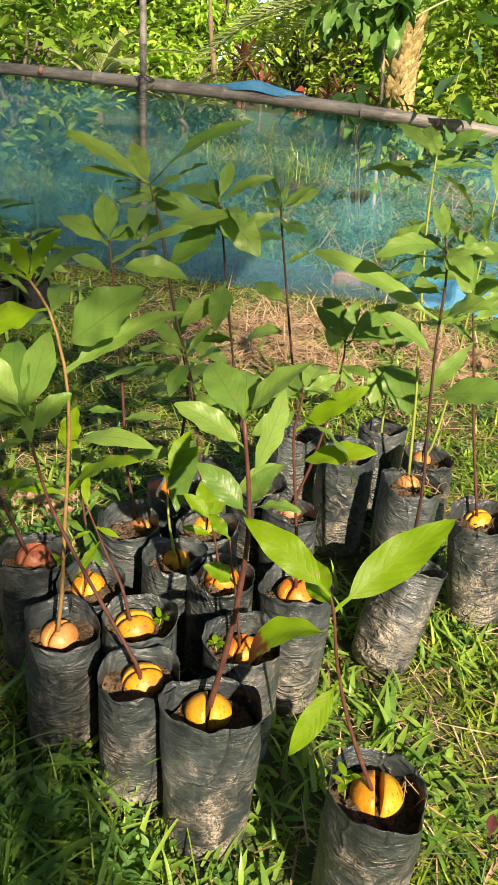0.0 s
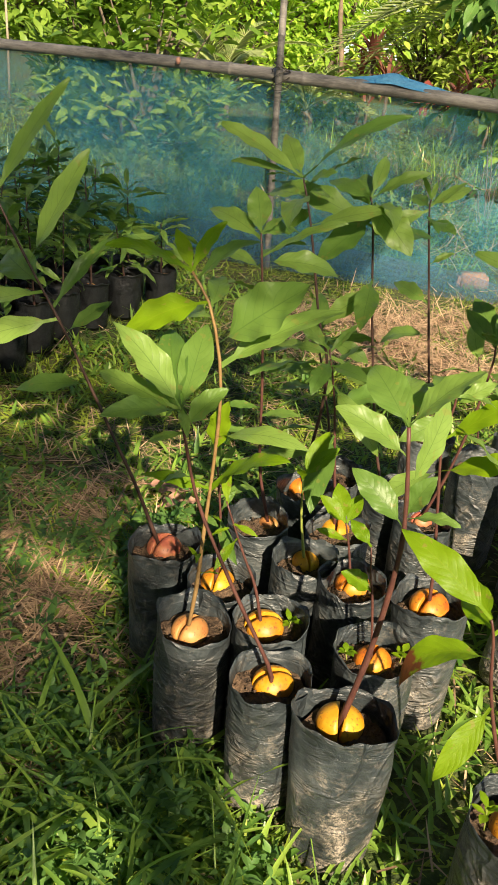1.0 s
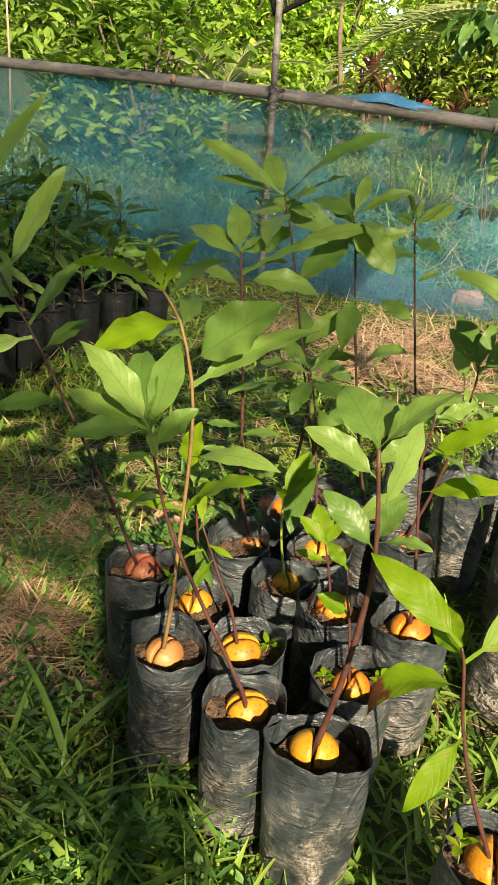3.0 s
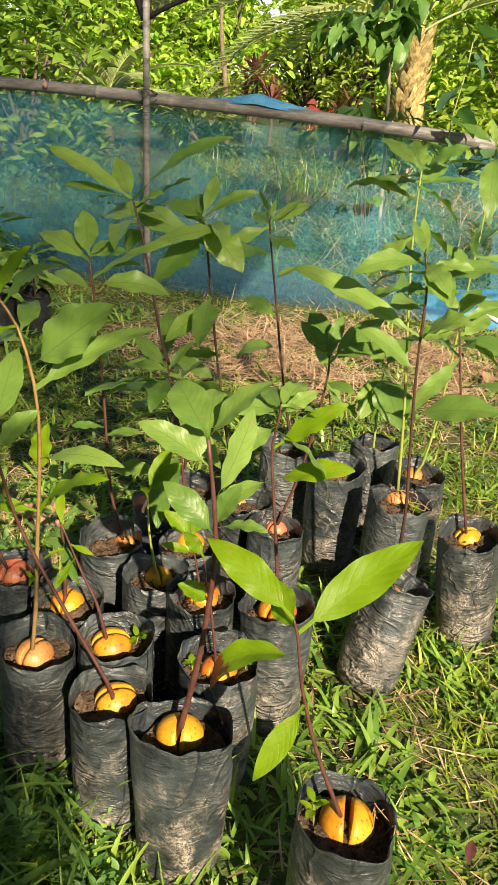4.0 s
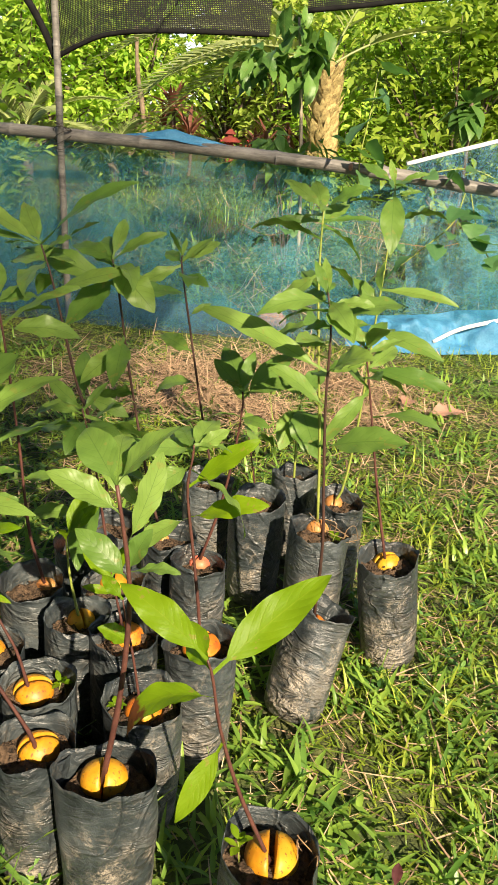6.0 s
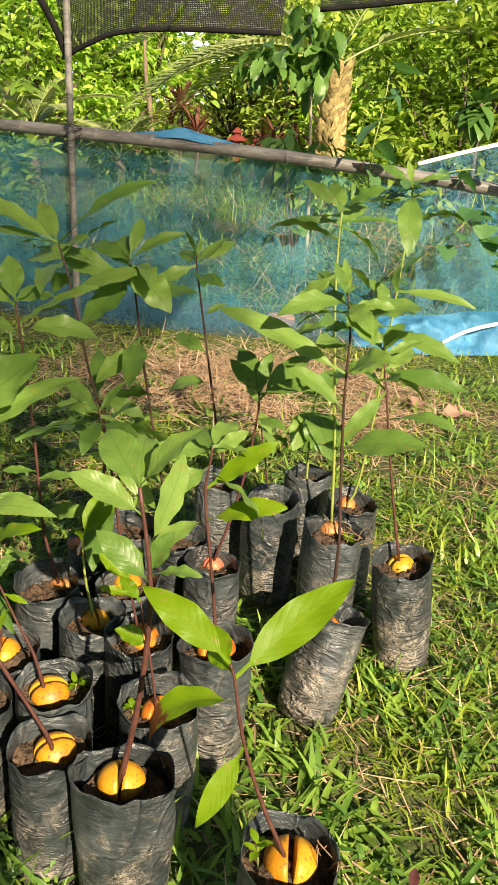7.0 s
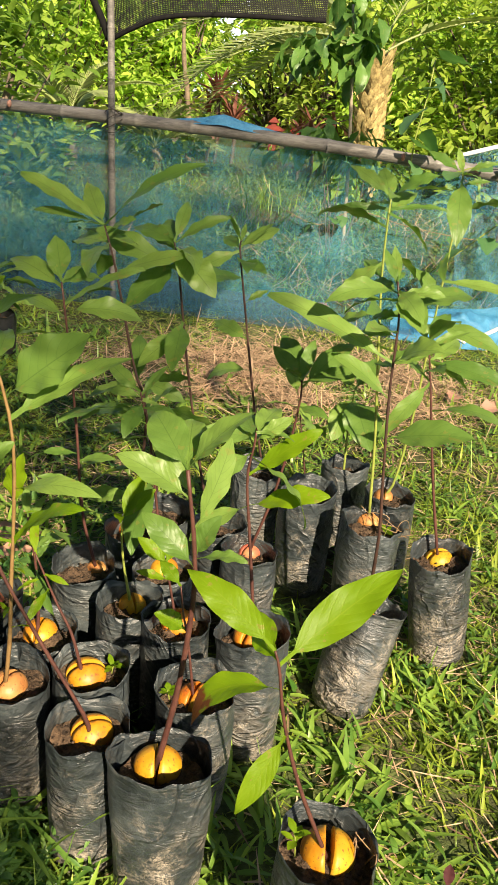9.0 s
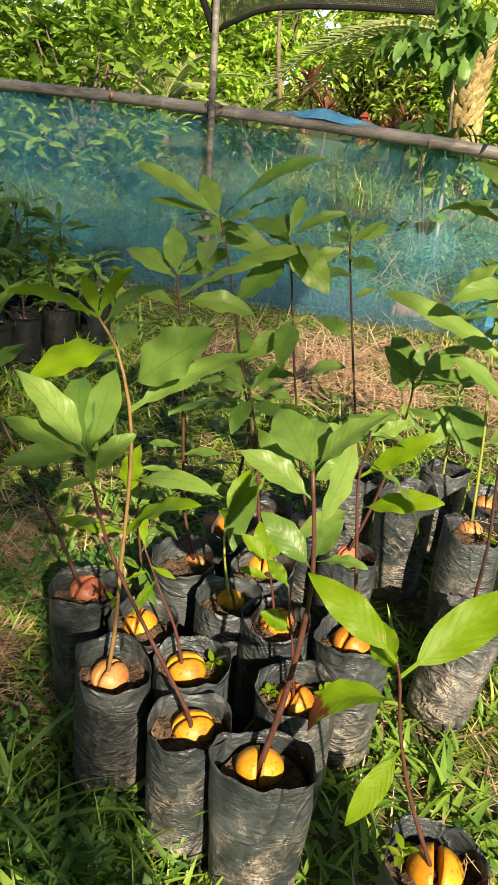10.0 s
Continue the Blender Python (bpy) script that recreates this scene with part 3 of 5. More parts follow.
# leaves marked bright have their sunlight painted by the lighter leaf colour
seedling((0.111, 1.393), r=0.0498, seed=(-0.007, 0.008, 0.045, -20, 0.033, 3, 0.35), stem=[(-0.007, -0.002, 0.179), (0.002, -0.002, 0.261), (0.006, -0.002, 0.335), (0.013, -0.002, 0.441), (0.014, -0.002, 0.530), (-0.002, -0.002, 0.607), (-0.025, -0.002, 0.644)], leaves=[(1.00, -139, 31, 0.095, 0.30, 70, -28, "bright"), (1.00, 135, 47, 0.053, 0.34, 20, -26, "bright"), (1.00, 48, 66, 0.063, 0.34, 50, 25, "bright"), (0.96, -11, 51, 0.085, 0.32, 60, 37), (0.75, 4, 42, 0.120, 0.52, 6, 50), (0.86, -125, 1, 0.110, 0.38, 60, -21, "bright"), (0.82, 145, -12, 0.092, 0.33, 30, -31), (0.70, 22, 38, 0.145, 0.26, 30, 30), (0.84, 95, 20, 0.075, 0.36, 40, 10), (0.54, -26, 28, 0.125, 0.21, 60, 34), (0.43, -24, 50, 0.127, 0.28, 50, 34, "bright"), (0.43, -145, 23, 0.086, 0.23, 50, -30, "bright"), (0.50, 42, 88, 0.066, 0.47, 40, 28, "bright")] + [(0.20 + 0.035 * i, 137 * i, 25, 0.026 + 0.004 * (i % 4), 0.20, 40, 0, "bright") for i in range(9)], wood=M_STEM_TAN, thick=0.0025, label="tall avocado seedling with a pale tan stem and split tan seed")
seedling((0.200, 1.432), r=0.0508, seed=(-0.010, 0.014, 0.0486, -60, 0.039, 0, 0.38), stem=[(-0.010, 0.003, 0.179), (-0.025, 0.003, 0.244), (-0.045, 0.003, 0.290), (-0.071, 0.003, 0.357)], leaves=[(0.77, -115, -30, 0.050, 0.28, 20, -15), (0.98, 121, 48, 0.051, 0.28, 30, -19), (0.86, -13, -4, 0.034, 0.28, 30, 37)], thick=0.0021, green=M_LEAF_BRIGHT, sprouts=((0.02, 0.026, 0.014),), label="young avocado seedling with a split yellow seed and few leaves")
seedling((0.337, 1.434), r=0.0498, h=0.198, seed=(-0.003, 0.011, 0.045, -15, 0.028, 1, 0.4), stem=[(-0.003, 0.001, 0.172), (-0.016, 0.001, 0.268), (-0.023, 0.001, 0.301), (-0.028, 0.001, 0.341)], leaves=[(0.41, -166, 38, 0.046, 0.64, 40, -36), (1.00, 148, 31, 0.042, 0.47, 30, -32)], thick=0.0017, green=M_LEAF_BRIGHT, sprouts=((0.03, 0.018, 0.02), (-0.034, 0.0, 0.014)), label="small avocado seedling with an orange split seed in a black bag")
# the two bright leaves turn from the sun; lighter colour stands in
seedling((0.391, 1.559), r=0.0508, seed=(-0.002, 0.018, 0.0504, -28, 0.039, 1, 0.37), stem=[(-0.002, 0.006, 0.179), (-0.007, 0.006, 0.249), (-0.019, 0.006, 0.346), (-0.029, 0.006, 0.428), (-0.024, 0.006, 0.476), (-0.023, 0.006, 0.494)], leaves=[(0.75, -136, -19, 0.071, 0.47, 40, -27), (0.84, 20, 40, 0.059, 0.39, 40, 35), (0.91, 115, 8, 0.079, 0.38, 30, -16), (0.93, 80, 13, 0.089, 0.38, 30, 6), (0.62, 14, 38, 0.112, 0.34, 30, 30, "bright"), (0.50, -14, 26, 0.112, 0.36, 30, 30, "bright"), (0.80, 126, 7, 0.087, 0.38, 40, -22)] + whorl(random.Random(39), 5, 0.50, 0.12), label="avocado seedling with a red-orange split seed in a black bag")
seedling((0.282, 1.556), r=0.0498, seed=(-0.002, 0.027, 0.0468, -25, 0.028, 1, 0.37), stem=[(-0.002, 0.016, 0.179), (-0.014, 0.016, 0.244), (-0.023, 0.016, 0.281)], leaves=[(0.98, 177, 42, 0.052, 0.47, 30, -37), (1.00, 127, 45, 0.058, 0.51, 30, -23), (0.61, -155, 23, 0.048, 0.32, 40, -34), (0.96, 71, 42, 0.051, 0.47, 30, 12)], thick=0.002, green=M_LEAF_BRIGHT, label="young avocado seedling with a peach-coloured split seed")
seedling((0.237, 1.675), r=0.0508, seed=(-0.010, 0.043, 0.0432, 10, 0.017, 0, 0.4), stem=[(-0.010, 0.034, 0.179), (-0.030, 0.034, 0.335), (-0.040, 0.034, 0.405), (-0.055, 0.034, 0.470)], leaves=[(0.98, 30, 50, 0.057, 0.28, 40, 33), (0.96, 174, 12, 0.061, 0.28, 50, -37), (0.91, -99, -10, 0.074, 0.42, 50, -6), (0.88, -40, 10, 0.074, 0.38, 50, 29), (0.75, 174, 12, 0.057, 0.28, 50, -37)] + whorl(random.Random(41), 8, 0.35, 0.13), thick=0.0021, label="avocado seedling with a whole yellow seed in a black bag")
seedling((0.208, 1.579), r=0.047, seed=(-0.004, 0.035, 0.0396, 30, 0.011, 0, 0.45), stem=[(-0.004, 0.026, 0.179), (-0.017, 0.026, 0.256), (-0.021, 0.026, 0.318)], leaves=[(0.98, 54, 57, 0.077, 0.39, 40, 22), (0.95, -100, 62, 0.047, 0.38, 50, -6), (1.00, 23, 47, 0.065, 0.38, 40, 35)], wood=M_STEM_GREEN, thick=0.0021, green=M_LEAF_BRIGHT, label="young avocado seedling with a green stem and yellow seed")
seedling((0.167, 1.774), r=0.0508, seed=(-0.022, 0.049, 0.0468, 20, 0.033, 1, 0.35), stem=[(-0.022, 0.038, 0.179), (0.000, 0.038, 0.379), (-0.024, 0.038, 0.471), (-0.043, 0.038, 0.563), (-0.059, 0.038, 0.634), (-0.073, 0.038, 0.680)], leaves=[(1.00, 172, 28, 0.152, 0.23, 25, -37), (1.00, 14, 46, 0.173, 0.21, 45, 21), (1.00, 169, 9, 0.132, 0.12, 40, -37), (1.00, 129, 30, 0.104, 0.33, 20, -23), (0.96, -28, 34, 0.057, 0.47, 40, 33), (0.91, 56, -2, 0.060, 0.38, 40, 21), (0.89, 146, -3, 0.108, 0.28, 40, -31)] + whorl(random.Random(42), 8, 0.35, 0.125), wood=M_STEM_DARK, label="tallest avocado seedling with long narrow leaves and orange seed")
seedling((0.118, 1.657), r=0.0517, seed=(0.006, 0.039, 0.0306, 60, 0.0, 3, 0.55), stem=[(0.006, 0.032, 0.179), (-0.015, 0.032, 0.271), (-0.024, 0.032, 0.407), (-0.035, 0.032, 0.531), (-0.045, 0.032, 0.622)], leaves=[(1.00, 116, 49, 0.073, 0.53, 15, -16), (0.98, 155, 21, 0.108, 0.34, 40, -34), (1.00, 27, 45, 0.037, 0.38, 40, 33), (0.91, -4, 37, 0.127, 0.19, 35, 37), (1.00, 54, 6, 0.076, 0.42, 45, 22), (0.86, 150, 12, 0.098, 0.23, 40, -32), (0.41, -22, 24, 0.067, 0.32, 40, 35), (0.43, -178, 2, 0.056, 0.28, 40, -37), (0.34, -146, 28, 0.066, 0.28, 45, -31), (0.52, 14, 41, 0.057, 0.28, 45, 36)] + whorl(random.Random(33), 5, 0.30, 0.12), label="tall avocado seedling in an almost seedless black grow bag")
seedling((0.013, 1.537), r=0.0508, seed=(-0.010, 0.022, 0.0486, -20, 0.028, 2, 0.37), stem=[(-0.010, 0.011, 0.179), (-0.045, 0.003, 0.275), (-0.069, -0.005, 0.335), (-0.117, -0.014, 0.443), (-0.146, -0.022, 0.510), (-0.189, -0.030, 0.592), (-0.227, -0.039, 0.675)], leaves=[(0.98, 40, 59, 0.163, 0.23, 15, 29), (0.82, 44, 61, 0.158, 0.28, 15, 27), (0.95, -165, 11, 0.109, 0.38, 30, -36), (0.88, -175, -7, 0.138, 0.28, 40, -37), (0.75, 175, -15, 0.177, 0.23, 40, -37), (0.68, -152, -13, 0.143, 0.28, 30, -33), (0.71, 44, 54, 0.141, 0.15, 60, 27), (0.77, 150, 8, 0.109, 0.51, 20, -32), (0.64, 49, 32, 0.077, 0.33, 30, 24), (1.00, 143, 11, 0.118, 0.28, 30, -30), (0.48, -178, -5, 0.114, 0.28, 30, -37)], wood=M_STEM_DARK, label="avocado seedling leaning out of its bag beside a red seed")
seedling((0.116, 1.488), r=0.0489, seed=(-0.014, 0.027, 0.045, 0, 0.028, 0, 0.4), stem=[(-0.014, 0.017, 0.179), (-0.012, 0.017, 0.244), (-0.015, 0.017, 0.296), (-0.023, 0.017, 0.361)], leaves=[(0.96, 46, 56, 0.042, 0.28, 40, 26), (0.66, 43, 57, 0.035, 0.28, 40, 27), (0.50, 162, 17, 0.037, 0.28, 40, -36)] + whorl(random.Random(9), 5, 0.60, 0.07), label="avocado seedling with a green-tinged yellow seed in a black bag")
seedling((0.354, 1.765), r=0.0451, seed=(-0.003, 0.044, 0.036, -40, 0.017, 2, 0.45), stem=[(-0.003, 0.036, 0.179), (0.024, 0.036, 0.275), (0.042, 0.036, 0.368), (0.052, 0.036, 0.454), (0.051, 0.036, 0.486)], leaves=[(0.96, 142, 36, 0.077, 0.39, 20, -30), (0.96, -8, 27, 0.099, 0.32, 30, 37), (0.98, 83, 54, 0.072, 0.34, 20, 4), (0.98, 111, 29, 0.108, 0.38, 20, -13), (0.71, -45, 10, 0.059, 0.42, 40, 26), (0.88, 52, 33, 0.135, 0.28, 40, 23)] + whorl(random.Random(40), 3, 0.70, 0.10), label="avocado seedling with a red seed in a narrow black bag")
seedling((0.512, 1.221), r=0.0536, h=0.212, seed=(0.003, 0.015, 0.0522, 2, 0.05, 0, 0.37), stem=[(0.003, 0.004, 0.186), (-0.035, 0.004, 0.276), (-0.058, 0.004, 0.353), (-0.068, 0.004, 0.411), (-0.074, 0.004, 0.432)], leaves=[(0.79, 38, 34, 0.147, 0.31, 12, 30), (1.00, 154, 32, 0.111, 0.33, 25, -34), (1.00, 112, 13, 0.052, 0.38, 15, -14), (0.64, -157, 24, 0.106, 0.38, 150, 0, "burnt"), (0.86, 126, -5, 0.058, 0.38, 30, -22), (0.45, -127, -48, 0.088, 0.31, 15, -22)], thick=0.0021, green=M_LEAF_BRIGHT, roots=4, sprouts=((-0.03, 0.004, 0.03),), label="young avocado seedling standing apart, bright new leaves and split yellow seed")
seedling((0.525, 1.668), r=0.0526, h=0.180, lean=(-21, 12), seed=(-0.004, 0.016, 0.038, 0, 0.017, 1, 0.50), stem=[(0.022, 0.040, 0.135), (0.022, 0.012, 0.299), (0.014, 0.012, 0.398), (0.004, 0.012, 0.524), (0.001, 0.012, 0.626), (-0.008, 0.012, 0.676)], leaves=[(0.68, -174, 27, 0.190, 0.23, 40, -37), (0.95, -145, 9, 0.107, 0.32, 70, -31), (0.98, 128, 47, 0.056, 0.28, 20, -23), (0.98, 100, 38, 0.069, 0.23, 15, -6), (0.93, -7, 9, 0.060, 0.38, 50, 37), (0.68, -42, 42, 0.085, 0.64, 60, 28), (0.59, -174, 41, 0.101, 0.32, 50, -37), (0.93, 133, 5, 0.074, 0.47, 50, -25), (0.91, -71, -4, 0.085, 0.47, 50, 12), (0.75, 148, 3, 0.063, 0.38, 50, -32), (0.82, 142, -8, 0.050, 0.47, 40, -29)] + whorl(random.Random(34), 7, 0.50, 0.12), wood=M_STEM_DARK, label="tall avocado seedling in a tilted black grow bag on the grass")
seedling((0.544, 1.876), r=0.0517, h=0.225, seed=(-0.001, 0.054, 0.0432, 20, 0.011, 3, 0.35), stem=[(-0.001, 0.045, 0.199), (-0.012, 0.045, 0.354), (-0.027, 0.045, 0.492), (-0.040, 0.045, 0.620), (-0.044, 0.045, 0.707), (-0.044, 0.045, 0.752)], leaves=[(0.98, 159, 33, 0.088, 0.28, 40, -35), (0.98, -11, 39, 0.076, 0.38, 40, 37), (0.89, -164, 4, 0.100, 0.14, 40, -36), (0.95, 105, 40, 0.071, 0.47, 20, -9), (0.89, -4, 11, 0.087, 0.19, 40, 37), (0.86, 57, 32, 0.078, 0.38, 40, 20), (0.66, -175, -39, 0.093, 0.47, 40, -37), (0.61, 114, 19, 0.081, 0.38, 40, -15), (0.52, 152, -24, 0.102, 0.33, 40, -33)] + whorl(random.Random(36), 6, 0.50, 0.115), wood=M_STEM_GREEN, roots=6, sprouts=((0.026, 0.0, 0.016),), label="tall avocado seedling with a green stem in a black grow bag")
seedling((0.582, 2.037), r=0.0508, seed=(-0.009, 0.041, 0.036, 0, 0.011, 3, 0.4), stem=[(-0.009, 0.033, 0.179), (0.006, 0.033, 0.215), (0.019, 0.033, 0.345), (0.025, 0.033, 0.497), (0.030, 0.033, 0.618), (0.033, 0.033, 0.713), (0.031, 0.033, 0.776)], leaves=[(0.98, -94, -38, 0.127, 0.36, 40, -2), (1.00, 157, 30, 0.073, 0.28, 30, -34), (1.00, 8, 31, 0.062, 0.23, 50, 37), (1.00, 112, 49, 0.052, 0.28, 10, -14), (0.95, 0, 21, 0.050, 0.23, 40, 38), (0.64, -17, 3, 0.138, 0.21, 40, 36), (0.54, -33, -6, 0.141, 0.28, 40, 31), (0.55, -177, 1, 0.081, 0.32, 40, -37), (0.45, -16, 4, 0.162, 0.23, 30, 36), (0.59, 143, 44, 0.076, 0.38, 30, -30)] + whorl(random.Random(46), 5, 0.50, 0.115), wood=M_STEM_GREEN, label="tallest green-stemmed avocado seedling with drooping leaves")
seedling((0.492, 2.139), r=0.047, stem=[(0.000, -0.000, 0.165), (-0.004, 0.000, 0.302), (-0.001, 0.000, 0.361)], leaves=[(0.89, -72, -26, 0.129, 0.64, 30, 11), (0.88, -114, -30, 0.106, 0.51, 40, -15), (1.00, 62, 37, 0.093, 0.47, 30, 17), (1.00, 128, 24, 0.086, 0.47, 30, -23)], wood=M_STEM_GREEN, label="avocado seedling with broad round leaves in a black bag")
seedling((0.430, 1.987), r=0.0526, h=0.215, seed=(-0.016, 0.063, 0.0324, 0, 0.011, 1, 0.4), stem=[(-0.016, 0.056, 0.189), (-0.010, 0.056, 0.203), (-0.028, 0.056, 0.306), (-0.043, 0.056, 0.382)], leaves=[(0.95, 113, 35, 0.095, 0.38, 30, -14), (0.66, 18, 39, 0.030, 0.28, 30, 36)] + whorl(random.Random(44), 5, 0.50, 0.10), thick=0.0017, label="thin avocado seedling in a wide black grow bag")
seedling((0.328, 2.044), r=0.0461, h=0.215, seed=(0.004, 0.064, 0.036, 60, 0.028, 0, 0.4), stem=[(0.004, 0.056, 0.189), (-0.023, 0.056, 0.316), (-0.054, 0.056, 0.491), (-0.073, 0.056, 0.603), (-0.073, 0.056, 0.625)], leaves=[(0.77, -151, -20, 0.102, 0.32, 30, -33), (0.80, 9, 43, 0.075, 0.28, 20, 37), (0.80, 134, 11, 0.060, 0.51, 20, -26), (0.70, -35, 1, 0.059, 0.52, 50, 31), (0.54, 21, 39, 0.051, 0.28, 30, 35), (0.93, 80, 52, 0.039, 0.28, 10, 6), (0.80, 38, 26, 0.096, 0.33, 40, 29), (0.43, 150, 13, 0.095, 0.38, 30, -32)] + whorl(random.Random(32), 4, 0.35, 0.12), wood=M_STEM_DARK, roots=2, label="tall thin avocado seedling with dark stem and yellow seed")
seedling((0.688, 1.839), r=0.0517, lean=(0, -7), seed=(0.000, 0.035, 0.0432, -60, 0.044, 0, 0.42), stem=[(-0.025, 0.025, 0.179), (-0.057, 0.025, 0.321), (-0.085, 0.025, 0.466), (-0.103, 0.025, 0.555)], leaves=[(0.73, -124, -26, 0.132, 0.23, 40, -21), (0.86, -26, 3, 0.124, 0.23, 40, 34), (0.96, 6, 28, 0.066, 0.28, 40, 37), (0.98, 140, 46, 0.056, 0.38, 40, -29), (0.98, 65, 37, 0.075, 0.38, 40, 16), (0.89, -172, -10, 0.054, 0.38, 40, -37), (0.86, 48, 18, 0.090, 0.38, 40, 25)] + whorl(random.Random(35), 7, 0.60, 0.12), label="avocado seedling standing apart with a sunk yellow seed")
seedling((0.294, 1.832), r=0.047, seed=(-0.020, 0.042, 0.027, 0, 0.0, 3, 0.5), stem=[(-0.020, 0.036, 0.179), (-0.046, 0.036, 0.285), (-0.079, 0.036, 0.472), (-0.099, 0.036, 0.615), (-0.108, 0.036, 0.656)], leaves=[(0.75, -179, 22, 0.179, 0.25, 45, -37), (0.79, -136, -34, 0.109, 0.47, 30, -27), (0.95, -45, -24, 0.109, 0.52, 50, 26), (0.98, 149, 17, 0.093, 0.38, 40, -32), (0.98, 19, 39, 0.094, 0.28, 40, 36), (1.00, 110, 22, 0.074, 0.47, 20, -12), (0.57, -129, -20, 0.097, 0.39, 50, -23), (0.86, 128, 20, 0.093, 0.38, 40, -23)] + whorl(random.Random(31), 6, 0.35, 0.12), wood=M_STEM_DARK, label="tall dark-stemmed avocado seedling with broad pale leaves")
seedling((0.194, 1.857), r=0.047, seed=(-0.030, 0.066, 0.0324, 0, 0.011, 2, 0.45), stem=[(-0.030, 0.059, 0.179), (-0.031, 0.059, 0.250), (-0.048, 0.059, 0.324), (-0.069, 0.059, 0.404)], leaves=whorl(random.Random(21), 11, 0.30, 0.15), wood=M_STEM_DARK, label="avocado seedling with dark red stem behind the block")


# ---------------------------------------------------------------- ground
def ground_height(x, y):
    return 0.018 * noise.noise(Vector((x * 1.3, y * 1.3, 0))) + 0.008 * noise.noise(Vector((x * 5, y * 5, 3)))


def far_fall(y):
    """The land falls away gently beyond the yard."""
    return -0.03 * max(0.0, y - 13.0)


def build_ground():
    bm = bmesh.new()
    us = [math.copysign(abs(u) ** 3.2 * 420 + abs(u) * 3.2, u) for u in np.linspace(-1, 1, 141)]
    rows = [[bm.verts.new((x, y + 2.0, (ground_height(x, y + 2.0) if abs(x) + abs(y) < 30 else 0.0) + far_fall(y + 2.0))) for x in us] for y in us]
    for a, b in zip(rows, rows[1:]):
        for i in range(len(us) - 1):
            bm.faces.new((a[i], a[i + 1], b[i + 1], b[i]))
    return tagged(part("ground", bm, M_GROUND), "uneven soil and short grass of a nursery yard", "ground", kind="structure")


def strips(name, blades, material, label, category):
    """Many thin blades in one mesh. Each blade: foot, heading, length, width, lean from upright (degrees), curl, steps."""
    verts, faces = [], []
    for (x, y, z), head, ln, w, lean, curl, steps in blades:
        dx, dy = math.cos(head), math.sin(head)
        px, py = -dy, dx
        ang, r, h = radians(90 - lean), 0.0, 0.0
        base = len(verts)
        for i in range(steps + 1):
            f = i / steps
            hw = w / 2 * (1 - f ** 2.2) * (0.75 + 0.5 * min(1, f * 3) * (1 - f)) + 0.0002
            cx, cy, cz = x + dx * r, y + dy * r, max(z + h, 0.002)
            verts.append((cx - px * hw, cy - py * hw, cz + hw * 0.3))
            verts.append((cx, cy, cz))
            verts.append((cx + px * hw, cy + py * hw, cz + hw * 0.3))
            ang -= radians(curl) / steps
            r += ln / steps * math.cos(ang)
            h += ln / steps * math.sin(ang)
        for i in range(steps):
            a = base + 3 * i
            faces.append((a, a + 1, a + 4, a + 3))
            faces.append((a + 1, a + 2, a + 5, a + 4))
    me = bpy.data.meshes.new(name)
    me.from_pydata(verts, [], faces)
    me.materials.append(material)
    me.polygons.foreach_set("use_smooth", [True] * len(me.polygons))
    return tagged(new(name, me), label, category, kind="stuff")


def in_bag(x, y, pad=0.0):
    return any((x - a) ** 2 + (y - b) ** 2 < (r + pad) ** 2 for a, b, r in FEET)


def straw_share(x, y):
    """Where dry straw covers the soil: a strip before the fence and patches in the path."""
    s = 1.3 - ((x - 0.26) / 0.66) ** 2 - ((y - 3.12) / 0.40) ** 2
    s = max(s, 1.35 - ((x + 0.25) / 0.23) ** 2 - ((y - 1.52) / 0.26) ** 2, 0.75 - ((x + 0.36) / 0.28) ** 2 - ((y - 1.80) / 0.38) ** 2)
    s = max(s, 0.55 - ((x + 0.1) / 0.3) ** 2 - ((y - 2.35) / 0.35) ** 2)
    s = max(s, 0.5 - ((x - 1.05) / 0.4) ** 2 - ((y - 2.5) / 0.4) ** 2)
    return max(0.0, min(1.0, s)) * (0.78 + 1.2 * noise.noise(Vector((x * 5, y * 5, 9))))


